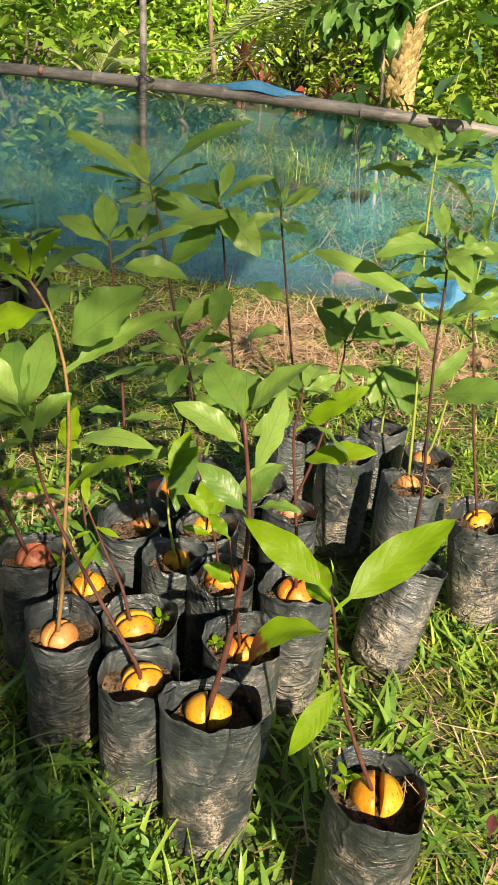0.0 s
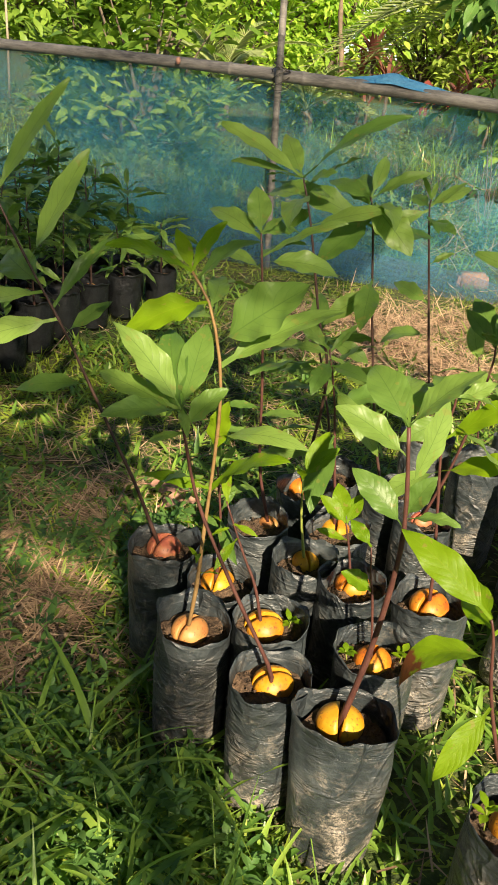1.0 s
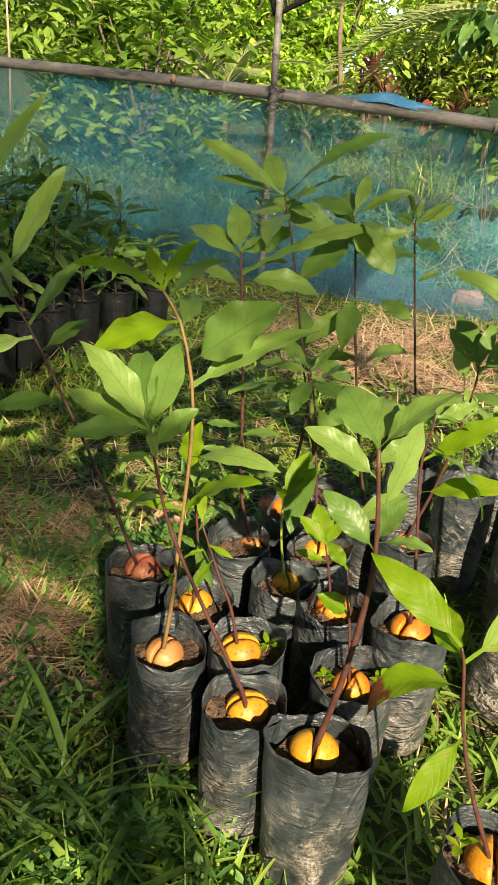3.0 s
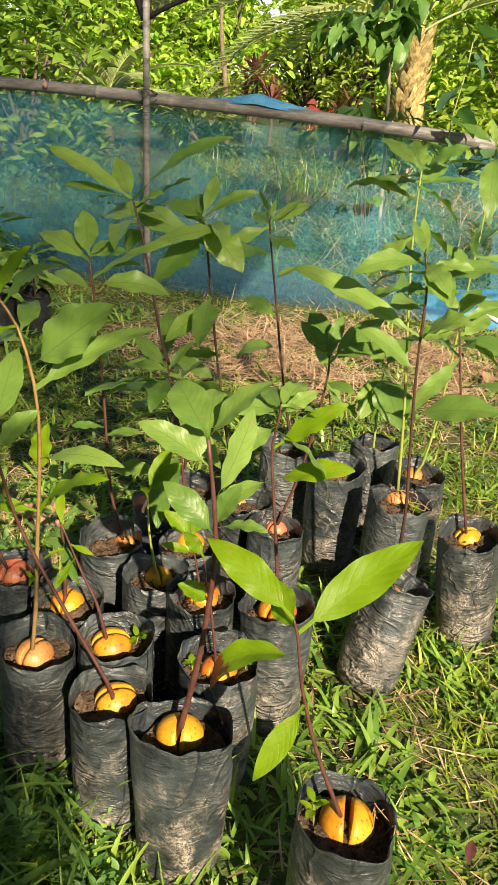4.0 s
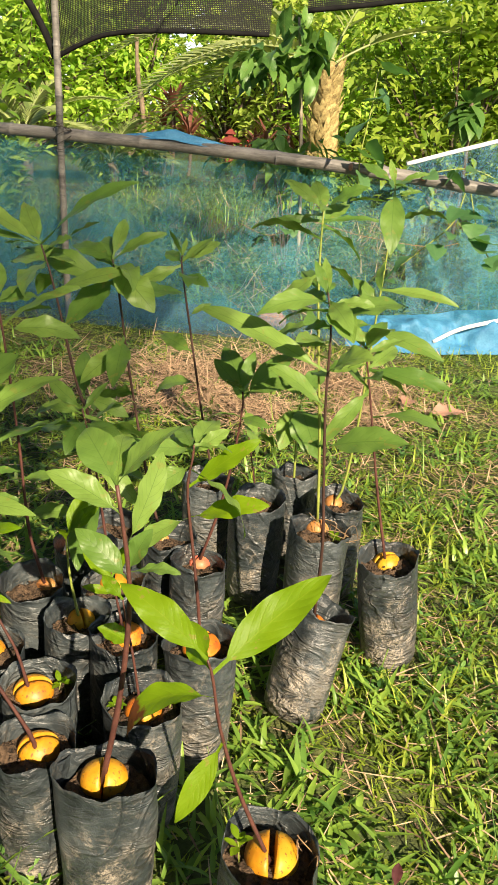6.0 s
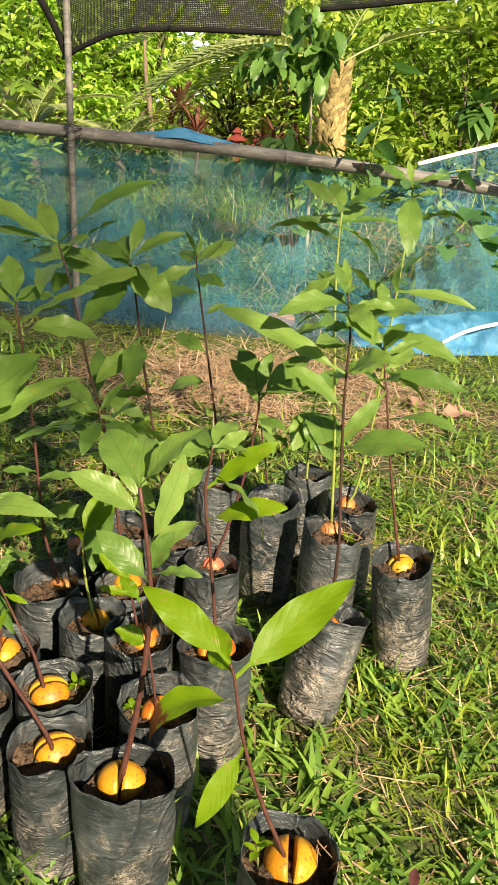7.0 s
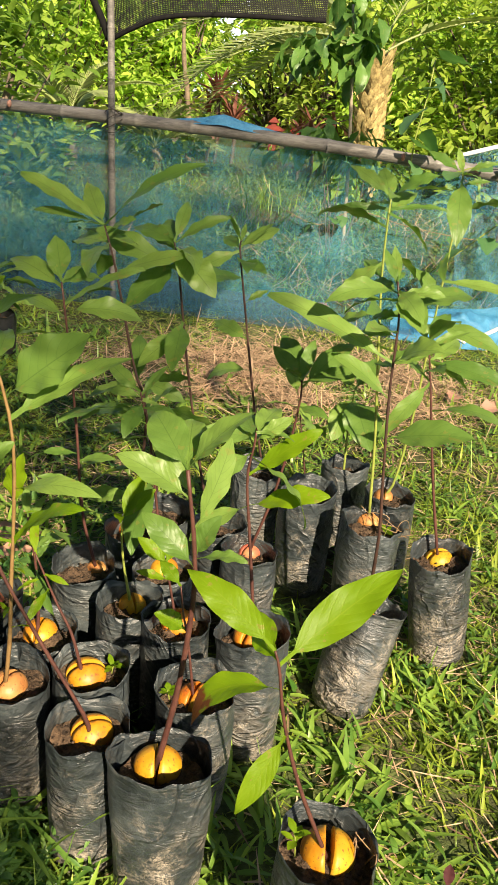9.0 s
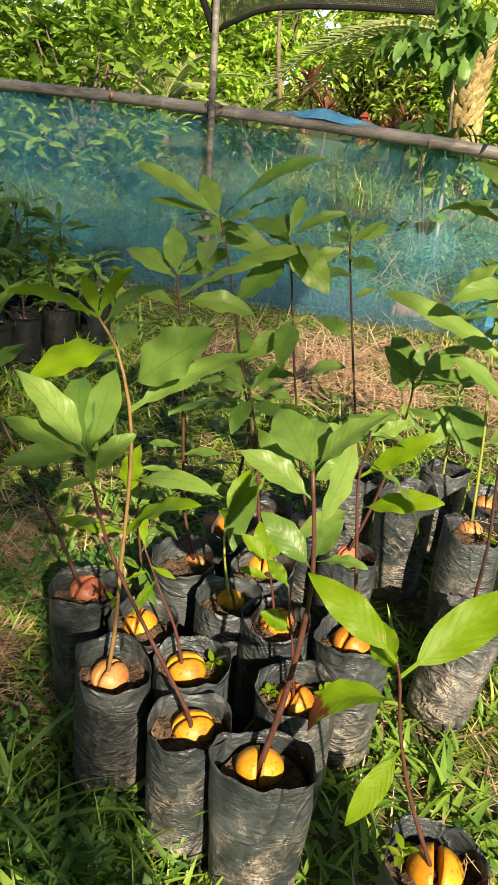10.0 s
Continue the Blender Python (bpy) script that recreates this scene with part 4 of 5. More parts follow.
def build_grass():
    rnd = random.Random(4)
    near, broad, dry, far = [], [], [], []
    for _ in range(92000):
        y = 0.55 + 3.35 * rnd.random()
        x = 0.35 + (rnd.random() - 0.5) * (1.5 + 0.75 * y)
        if in_bag(x, y, 0.004):
            continue
        clump = 0.5 + 0.9 * noise.noise(Vector((x * 3.1, y * 3.1, 5))) + 0.5 * noise.noise(Vector((x * 11, y * 11, 1)))
        if rnd.random() > 0.4 + clump or rnd.random() < 0.93 * straw_share(x, y):
            continue
        tall = 0.7 + 0.7 * max(0, clump)
        ln = rnd.uniform(0.018, 0.055) * tall
        near.append(((x, y, ground_height(x, y) - 0.003), rnd.uniform(0, 6.283), ln * rnd.uniform(0.6, 1.2), rnd.uniform(0.0014, 0.0042) * (0.7 + 0.5 * tall), rnd.uniform(10, 84), rnd.uniform(0, 90), 4))
    strips("grass", near, M_GRASS, "fresh green grass of fine blades round the grow bags", "grass")
    for _ in range(30000):
        y = 0.6 + 2.9 * rnd.random() ** 1.2
        x = 0.35 + (rnd.random() - 0.5) * (1.5 + 0.75 * y)
        if in_bag(x, y, 0.008) or noise.noise(Vector((x * 5.2, y * 5.2, 15))) < -0.22 or rnd.random() < straw_share(x, y):
            continue
        size = 0.75 + 0.5 * noise.noise(Vector((x * 2.3, y * 2.3, 52)))
        broad.append(((x, y, ground_height(x, y) + rnd.uniform(0, 0.020)), rnd.uniform(0, 6.283), rnd.uniform(0.020, 0.054) * (0.5 + size), rnd.uniform(0.0048, 0.0105) * (0.5 + 0.6 * size), rnd.uniform(12, 84), rnd.uniform(5, 100), 5))
    # rank blades in the shade beside the block, some long and arching
    for _ in range(3600):
        x, y = rnd.uniform(-0.55, 0.30), rnd.uniform(0.78, 1.62)
        if in_bag(x, y, 0.010) or noise.noise(Vector((x * 5, y * 5, 71))) < -0.12 or rnd.random() < 1.6 * straw_share(x, y):
            continue
        broad.append(((x, y, ground_height(x, y)), rnd.uniform(0, 6.283), rnd.uniform(0.05, 0.13), rnd.uniform(0.0026, 0.0068), rnd.uniform(5, 60), rnd.uniform(20, 110), 6))
    for _ in range(260):
        x, y = rnd.uniform(-0.35, 0.28), rnd.uniform(0.80, 1.34)
        if not in_bag(x, y, 0.012) and rnd.random() > straw_share(x, y):
            broad.append(((x, y, ground_height(x, y)), rnd.uniform(0, 6.283), rnd.uniform(0.12, 0.24), rnd.uniform(0.005, 0.0115), rnd.uniform(8, 50), rnd.uniform(30, 115), 9))
    # thin flowering stalks leaning over the turf
    for _ in range(550):
        y = 0.8 + 2.6 * rnd.random()
        x = 0.35 + (rnd.random() - 0.5) * (1.3 + 0.75 * y)
        if not in_bag(x, y, 0.012) and rnd.random() > straw_share(x, y):
            near_stalk = rnd.uniform(0.08, 0.20)
            broad.append(((x, y, ground_height(x, y) + 0.004), rnd.uniform(0, 6.283), near_stalk, rnd.uniform(0.0012, 0.0022), rnd.uniform(30, 80), rnd.uniform(0, 50), 7))
    strips("broad_grass", broad, M_BLADE, "broad-bladed carpet grass in bright tufts", "grass")
    for _ in range(24000):
        y = 0.6 + 3.2 * rnd.random()
        x = 0.35 + (rnd.random() - 0.5) * (1.5 + 0.75 * y)
        s = straw_share(x, y)
        if in_bag(x, y, 0.0) or rnd.random() > 0.13 + 0.8 * s:
            continue
        dry.append(((x, y, ground_height(x, y) + rnd.uniform(0.002, 0.018)), rnd.uniform(0, 6.283), rnd.uniform(0.03, 0.13), rnd.uniform(0.0014, 0.0034), rnd.uniform(76, 94), rnd.uniform(-12, 14), 3))
    for _ in range(8000):
        x, y = rnd.gauss(-0.25, 0.17), rnd.gauss(1.62, 0.25)
        if not in_bag(x, y, 0.0) and noise.noise(Vector((x * 7, y * 7, 44))) > -0.1:
            dry.append(((x, y, ground_height(x, y) + rnd.uniform(0.002, 0.014)), rnd.uniform(0, 6.283), rnd.uniform(0.02, 0.08) * rnd.choice((1, 1, 1.9)), rnd.uniform(0.001, 0.0026), rnd.uniform(76, 96), rnd.uniform(-30, 32), 4))
    for _ in range(3600):
        x, y = 0.50 + 0.95 * rnd.random(), 1.0 + 2.3 * rnd.random()
        if not in_bag(x, y, 0.0) and noise.noise(Vector((x * 4, y * 4, 47))) > -0.12:
            dry.append(((x, y, ground_height(x, y) + rnd.uniform(0.002, 0.014)), rnd.uniform(0, 6.283), rnd.uniform(0.02, 0.08), rnd.uniform(0.0012, 0.003), rnd.uniform(76, 96), rnd.uniform(-20, 20), 3))
    for _ in range(6200):
        x, y = rnd.gauss(0.30, 0.38), rnd.gauss(3.12, 0.24)
        if rnd.random() < 0.2 + straw_share(x, y) and noise.noise(Vector((x * 5, y * 5, 40))) > -0.25:
            dry.append(((x, y, ground_height(x, y) + rnd.uniform(0.004, 0.045)), rnd.uniform(0, 6.283), rnd.uniform(0.05, 0.15), rnd.uniform(0.0015, 0.0036), rnd.uniform(72, 98), rnd.uniform(-25, 25), 4))
    for _ in range(2600):
        x, y = rnd.gauss(0.2, 0.75), rnd.uniform(4.0, 7.2)
        if noise.noise(Vector((x * 2.2, y * 2.2, 49))) > 0.0:
            dry.append(((x, y, rnd.uniform(0.02, 0.10)), rnd.uniform(0, 6.283), rnd.uniform(0.08, 0.26), rnd.uniform(0.002, 0.005), rnd.uniform(55, 98), rnd.uniform(-30, 30), 4))
    strips("straw", dry, M_STRAW, "dry tan straw lying loose on the soil", "straw")
    for _ in range(30000):
        y = 3.85 + 7.0 * rnd.random() ** 1.4
        x = -0.2 + (rnd.random() - 0.5) * (2.4 + 1.15 * y)
        clump = 0.5 + 1.0 * noise.noise(Vector((x * 1.2, y * 1.2, 7)))
        if rnd.random() > 0.35 + clump:
            continue
        tall = 0.6 + 0.9 * max(0, clump)
        if y < 6.5 and x < -0.3:
            tall *= 1.5
        if y > 7:
            tall *= 0.6
        far.append(((x, y, -0.005), rnd.uniform(0, 6.283), rnd.uniform(0.05, 0.14) * tall, rnd.uniform(0.003, 0.007), rnd.uniform(5, 60), rnd.uniform(10, 80), 3))
    for _ in range(1100):
        x, y = rnd.uniform(-1.3, 0.6), rnd.uniform(5.0, 7.8)
        if noise.noise(Vector((x * 2, y * 2, 61))) > -0.1:
            far.append(((x, y, -0.005), rnd.uniform(0, 6.283), rnd.uniform(0.14, 0.36), rnd.uniform(0.004, 0.008), rnd.uniform(5, 45), rnd.uniform(10, 70), 4))
    strips("tall_grass", far, M_BLADE, "rank grass and weeds growing beyond the net", "grass")


def leaf_cloud(name, spots, material, label, category, nl=4, nw=2, thing=None, kind="stuff"):
    """Many simple leaves in one mesh. Each spot: place, azimuth, elevation, roll, length, width share, droop."""
    verts, faces, uvs = [], [], []
    for at, az, el, roll, ln, w, droop in spots:
        m = aim(at, az, el, roll)
        base, x, z, ang = len(verts), 0.0, 0.0, 0.0
        for i in range(nl + 1):
            f = i / nl
            half = ln * w / 2 * max(0.03, math.sin(math.pi * min(1, f * 0.97 + 0.03) ** 0.8)) if 0 < i else ln * 0.012
            for j in range(nw + 1):
                v = j / nw * 2 - 1
                verts.append(m @ Vector((x, v * half, z + 0.22 * abs(v) * half)))
                uvs.append((f, j / nw))
            ang -= radians(droop) * 1.6 * f / nl
            x += ln / nl * math.cos(ang)
            z += ln / nl * math.sin(ang)
        for i in range(nl):
            for j in range(nw):
                a = base + i * (nw + 1) + j
                faces.append((a, a + nw + 1, a + nw + 2, a + 1))
    me = bpy.data.meshes.new(name)
    me.from_pydata(verts, [], faces)
    uvl = me.uv_layers.new(name="UVMap")
    idx = np.empty(len(me.loops), dtype=np.int32)
    me.loops.foreach_get("vertex_index", idx)
    uvl.data.foreach_set("uv", np.array(uvs, dtype=np.float32)[idx].ravel())
    me.materials.append(material)
    me.polygons.foreach_set("use_smooth", [True] * len(me.polygons))
    ob = new(name, me)
    if thing:
        ob.parent = thing
        if label:
            ob["label"] = label
        return ob
    return tagged(ob, label, category, kind=kind)


def build_weeds():
    rnd = random.Random(8)
    spots = []

    def forb(x, y, tall, size, pairs, w):
        """Low herb: pairs of leaves up a short leaning stem, smaller towards the tip."""
        z, a = ground_height(x, y), rnd.uniform(0, 360)
        lx, ly = rnd.uniform(-.5, .5) * tall, rnd.uniform(-.5, .5) * tall
        for k in range(pairs):
            f = (k + 0.6) / pairs
            a += 90 + rnd.uniform(-15, 15)
            for turn in (0, 180):
                spots.append(((x + lx * f, y + ly * f, z + tall * f), a + turn + rnd.uniform(-18, 18), rnd.uniform(5, 50), rnd.uniform(-25, 25), size * (1.15 - 0.55 * f) * rnd.uniform(0.7, 1.15), w * rnd.uniform(0.85, 1.15), rnd.uniform(10, 70)))
    for _ in range(4600):
        y = 0.6 + 3.1 * rnd.random() ** 1.2
        x = 0.35 + (rnd.random() - 0.5) * (1.5 + 0.75 * y)
        if in_bag(x, y, 0.01) or noise.noise(Vector((x * 2.5, y * 2.5, 21))) < -0.02 or rnd.random() < straw_share(x, y):
            continue
        forb(x, y, rnd.uniform(0.012, 0.045), rnd.uniform(0.011, 0.026), rnd.randint(2, 3), rnd.uniform(0.28, 0.5))
    for _ in range(1700):
        x, y = rnd.uniform(-0.5, 0.27), rnd.uniform(0.8, 1.9)
        if in_bag(x, y, 0.012) or noise.noise(Vector((x * 6, y * 6, 81))) < -0.05 or rnd.random() < 0.75 * straw_share(x, y):
            continue
        forb(x, y, rnd.uniform(0.025, 0.085), rnd.uniform(0.016, 0.042), rnd.randint(3, 5), rnd.uniform(0.22, 0.42))
    leaf_cloud("weeds", spots, M_WEED, "low broad-leaved weeds among the grass", "weeds")
    far = []
    for _ in range(24000):
        y = 3.9 + 4.2 * rnd.random() ** 1.3
        x = -0.2 + (rnd.random() - 0.5) * (2.2 + 1.1 * y)
        d = noise.noise(Vector((x * 1.5, y * 1.5, 31)))
        if d < -0.1:
            continue
        h = rnd.uniform(0.0, 0.16) * (0.6 + d)
        for k in range(3):
            far.append(((x + rnd.uniform(-.03, .03), y + rnd.uniform(-.03, .03), h), rnd.uniform(0, 360), rnd.uniform(-5, 50), rnd.uniform(-20, 20), rnd.uniform(0.014, 0.042), rnd.uniform(0.3, 0.6), rnd.uniform(10, 60)))
    leaf_cloud("weed_patch", far, M_FIELD, "leafy weeds in the plot beyond the net", "weeds", 3, 2)


# ---------------------------------------------------------------- fence
def bamboo_bm(points, r0, r1, nodes, sides=14, seed=0):
    """Bamboo culm: a long tube with a raised ring at each node and a slight kink there."""
    line = spline(points, 60)
    pts, rad = [], []
    at = sorted(nodes)
    for i, p in enumerate(line):
        f = i / 60
        pts.append((f, p))
    for f in at:
        for d in (-0.004, -0.0015, 0.0, 0.0015, 0.005):
            q = min(max(f + d, 0), 1) * 60
            j = min(int(q), 59)
            pts.append((f + d + 1e-6, line[j].lerp(line[j + 1], q - j)))
    pts.sort(key=lambda e: e[0])
    for f, p in pts:
        g = 1.0
        for c in at:
            g = max(g, 1 + 0.15 * math.exp(-((f - c) / 0.0022) ** 2))
        rad.append((r0 + (r1 - r0) * f) * g * (1 + 0.02 * math.sin(f * 37 + seed)))
    return tube([p for _, p in pts], rad, sides)


def sheet(name, edge_a, edge_b, nu, nv, material, parent, ripple=0.02, freq=9.0, label="", size=1.0):
    """Cloth between two edges (lists of control points), with folds and a UV in metres."""
    bm = bmesh.new()
    uvl = bm.loops.layers.uv.verify()
    A, B = spline(edge_a, nu), spline(edge_b, nu)
    out = (B[0] - A[0]).cross(A[-1] - A[0]).normalized()
    rows, us = [], [0.0]
    for p, q in zip(A, A[1:]):
        us.append(us[-1] + (q - p).length)
    for i in range(nu + 1):
        tall = (B[i] - A[i]).length
        row = []
        for j in range(nv + 1):
            v = j / nv
            p = A[i].lerp(B[i], v)
            w = noise.noise(Vector((us[i] * freq * 0.35, v * 1.3, 2))) + 0.5 * noise.noise(Vector((us[i] * freq, v * 3, 5)))
            row.append((bm.verts.new(p + out * ripple * w * math.sin(math.pi * min(1, v * 1.1 + 0.06))), (us[i] * size, v * tall * size)))
        rows.append(row)
    for a, b in zip(rows, rows[1:]):
        for j in range(nv):
            quad = (a[j], b[j], b[j + 1], a[j + 1])
            f = bm.faces.new([q[0] for q in quad])
            for lp, q in zip(f.loops, quad):
                lp[uvl].uv = q[1]
    return part(name, bm, material, parent, label)


SUN_GAPS = ((0.90, 0.02, 0.18, 0.13), (1.03, -0.15, 0.08, 0.14), (0.50, 0.0, 0.20, 0.10))   # gaps cut in the added canopy to let sun through: x, y, half widths


def build_fence():
    fence = empty("net_fence", (-0.478, 3.81, 0))
    o = Vector((0.478, -3.81, 0))

    def at(*ps):
        return [Vector(p) + o for p in ps]
    part("rail", bamboo_bm(at((-2.6, 3.80, 0.690), (-1.1, 3.81, 0.698), (-0.47, 3.785, 0.692), (0.30, 3.79, 0.668), (1.1, 3.80, 0.612), (1.75, 3.82, 0.555)), 0.0195, 0.0245, (0.04, 0.17, 0.325, 0.42, 0.475, 0.60, 0.695, 0.765, 0.88)), M_BAMBOO, fence, "thick grey bamboo rail")
    for x, z in ((-0.875, 0.700), (0.57, 0.652), (0.83, 0.636)):
        scar = bmesh.new()
        bmesh.ops.create_uvsphere(scar, u_segments=10, v_segments=6, radius=0.011)
        for v in scar.verts:
            v.co = Vector((v.co.x * 0.8, v.co.y, v.co.z * 1.2)) * (1 + 0.25 * noise.noise(v.co * 160)) + Vector((x, 3.772, z + 0.006)) + o
        part("node_scar", scar, M_CLAY, fence, "reddish scar of a cut side shoot")
    part("post", bamboo_bm(at((-0.462, 3.757, -0.12), (-0.478, 3.752, 0.5), (-0.487, 3.752, 0.9), (-0.503, 3.752, 1.5)), 0.0128, 0.0125, (0.22, 0.345, 0.44, 0.555, 0.61, 0.72, 0.83), seed=3), M_BAMBOO, fence, "upright bamboo post")
    for k in range(5):
        z = 0.664 + 0.013 * k
        ring = [Vector((-0.478 + 0.030 * math.cos(a) * (1 + 0.1 * k % 0.2), 3.772 + 0.046 * math.sin(a), z + 0.02 * math.sin(a + k))) + o for a in np.linspace(0, 2 * math.pi, 15)]
        part("wire_tie", tube(ring, [0.0016] * 15, 5, False), M_WIRE, fence)
    sheet("net", at((-2.6, 3.815, 0.70), (-1.1, 3.82, 0.70), (-0.47, 3.825, 0.69), (0.30, 3.82, 0.665), (1.1, 3.825, 0.61), (1.75, 3.84, 0.55)),
          at((-2.6, 3.84, 0.03), (-1.1, 3.80, 0.03), (-0.5, 3.76, 0.02), (0.3, 3.76, 0.015), (1.1, 3.86, 0.02), (1.75, 3.9, 0.02)), 90, 16, M_NET, fence, 0.05, 5.0, "sheer blue net")
    sheet("net_overlap", at((-2.6, 3.85, 0.69), (-1.3, 3.855, 0.69), (-0.85, 3.86, 0.67), (-0.45, 3.86, 0.58)), at((-2.6, 3.87, 0.03), (-1.1, 3.84, 0.03), (-0.4, 3.82, 0.02), (0.30, 3.82, 0.015)), 60, 14, M_NET_LAP, fence, 0.04, 4.0, "second layer of sheer blue net")
    sheet("net_hem", at((-0.90, 3.77, 0.15), (0.1, 3.755, 0.11), (0.45, 3.765, 0.07), (0.7, 3.79, 0.04)), at((-0.90, 3.74, 0.006), (0.1, 3.72, 0.006), (0.45, 3.725, 0.006), (0.7, 3.76, 0.008)), 40, 4, M_NET_FOLD, fence, 0.02, 8.0, "bunched blue hem")
    sheet("net_flap", at((-0.26, 3.81, 0.708), (-0.16, 3.80, 0.722), (-0.08, 3.795, 0.738), (-0.01, 3.80, 0.722), (0.16, 3.81, 0.690)), at((-0.26, 3.772, 0.700), (-0.16, 3.764, 0.700), (-0.08, 3.760, 0.704), (-0.01, 3.762, 0.694), (0.16, 3.775, 0.678)), 40, 8, M_BLUE, fence, 0.012, 16.0, "blue net folded over the rail")
    tagged(fence, "low bamboo fence hung with a sheer blue net", "fence")
    side = empty("side_net", (1.3, 4.1, 0))
    q = Vector((-1.3, -4.1, 0))
    top = [Vector(p) + q for p in ((0.78, 3.95, 0.668), (1.0, 4.0, 0.735), (1.3, 4.06, 0.815), (2.0, 4.2, 0.95))]
    bot = [Vector(p) + q for p in ((0.86, 3.92, 0.03), (1.0, 3.96, 0.03), (1.3, 4.02, 0.03), (2.0, 4.15, 0.03))]
    sheet("net", top, bot, 40, 12, M_NET_SIDE, side, 0.04, 5.0, "sheer blue net")
    part("white_hem", tube(spline(top, 24), [0.0085] * 25, 6), M_WHITE, side, "white hem of the net")
    sheet("ground_flap", [Vector(p) + q for p in ((0.62, 3.84, 0.10), (0.9, 3.85, 0.13), (1.2, 3.95, 0.15), (1.9, 4.1, 0.16))], [Vector(p) + q for p in ((0.62, 3.74, 0.008), (0.9, 3.72, 0.008), (1.2, 3.80, 0.010), (1.9, 3.95, 0.010))], 60, 14, M_BLUE, side, 0.085, 22.0, "blue sheet bunched on the ground")
    part("white_strap", tube(spline([Vector(p) + q for p in ((0.74, 3.80, 0.09), (0.80, 3.765, 0.07), (0.9, 3.735, 0.03))], 10), [0.008] * 11, 5), M_WHITE, side)
    part("white_strap", tube(spline([Vector(p) + q for p in ((0.95, 3.76, 0.05), (1.05, 3.79, 0.10), (1.2, 3.86, 0.13))], 10), [0.008] * 11, 5), M_WHITE, side)
    tagged(side, "blue net screen with a white hem and bunched foot", "net")
    shade = empty("shade_net", (-0.49, 3.75, 0.95))
    w = Vector((0.49, -3.75, -0.95))
    hem = [Vector(p) + w for p in ((-0.50, 3.775, 0.945), (-0.42, 3.75, 0.985), (-0.30, 3.73, 1.030), (-0.1, 3.72, 1.052), (0.25, 3.74, 1.063))]
    up = [Vector(p) + w for p in ((-0.62, 3.80, 1.55), (-0.42, 3.79, 1.56), (-0.30, 3.78, 1.57), (-0.1, 3.78, 1.58), (0.27, 3.79, 1.58))]
    sheet("mesh", hem, up, 36, 10, M_SHADE, shade, 0.02, 5.0)
    part("hem", tube(spline(hem, 30), [0.0085] * 31, 6), M_HEM, shade)
    hem2 = [Vector(p) + w for p in ((-0.50, 3.775, 0.945), (-0.535, 3.76, 1.03), (-0.60, 3.74, 1.14), (-0.75, 3.72, 1.30))]
    part("hem", tube(spline(hem2, 16), [0.014] * 17, 6), M_HEM, shade)
    hem3 = [Vector(p) + w for p in ((0.372, 3.75, 1.143), (0.55, 3.75, 1.168), (0.80, 3.75, 1.205), (1.6, 3.77, 1.30))]
    up3 = [Vector(p) + w for p in ((0.36, 3.78, 1.58), (0.55, 3.78, 1.6), (0.80, 3.79, 1.62), (1.6, 3.79, 1.64))]
    sheet("mesh", hem3, up3, 30, 8, M_SHADE, shade, 0.02, 5.0)
    part("hem", tube(spline(hem3, 20), [0.0085] * 21, 6), M_HEM, shade)
    # added canopy out of view, there only to shade bed and crowns
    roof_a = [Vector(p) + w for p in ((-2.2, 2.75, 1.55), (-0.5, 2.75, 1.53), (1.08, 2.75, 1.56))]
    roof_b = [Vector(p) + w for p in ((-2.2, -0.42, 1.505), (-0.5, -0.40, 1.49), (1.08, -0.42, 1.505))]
    roof = sheet("unseen_canopy", roof_a, roof_b, 90, 90, M_SCREEN, shade, 0.03, 3.0)
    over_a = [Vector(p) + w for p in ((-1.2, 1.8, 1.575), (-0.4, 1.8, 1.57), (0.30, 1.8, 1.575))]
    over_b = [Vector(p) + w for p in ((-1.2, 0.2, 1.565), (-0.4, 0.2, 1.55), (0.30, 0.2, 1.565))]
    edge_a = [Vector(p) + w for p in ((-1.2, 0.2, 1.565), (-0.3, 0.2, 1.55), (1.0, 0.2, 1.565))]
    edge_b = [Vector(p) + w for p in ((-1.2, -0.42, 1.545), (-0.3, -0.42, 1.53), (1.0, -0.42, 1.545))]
    lap = sheet("unseen_canopy_lap", edge_a, edge_b, 60, 30, M_SCREEN_DENSE, shade, 0.015, 3.0)
    # open the sun gaps where crowns and ground should be lit
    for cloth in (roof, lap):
        holed = bmesh.new()
        holed.from_mesh(cloth.data)
        worn = [f for f in holed.faces if any(((f.calc_center_median().x - w.x - x) / a) ** 2 + ((f.calc_center_median().y - w.y - y) / b) ** 2 < 1 for x, y, a, b in SUN_GAPS)]
        bmesh.ops.delete(holed, geom=worn, context="FACES")
        holed.to_mesh(cloth.data)
        holed.free()
    # added second layer to deepen the shade, then cords to hold the canopy
    sheet("unseen_canopy_lap", over_a, over_b, 30, 30, M_SCREEN_DENSE, shade, 0.015, 3.0)
    for x in (-0.95, 0.27, 1.08):
        part("cord", tube([Vector((x, 2.75, 1.55)) + w, Vector((x * 0.9, 3.77, 1.575)) + w], [0.003, 0.003], 5), M_HEM, shade)
    tagged(shade, "black shade net with thick hem tied to a post, plus an added unseen canopy", "shade net")


# ---------------------------------------------------------------- plants beyond the fence


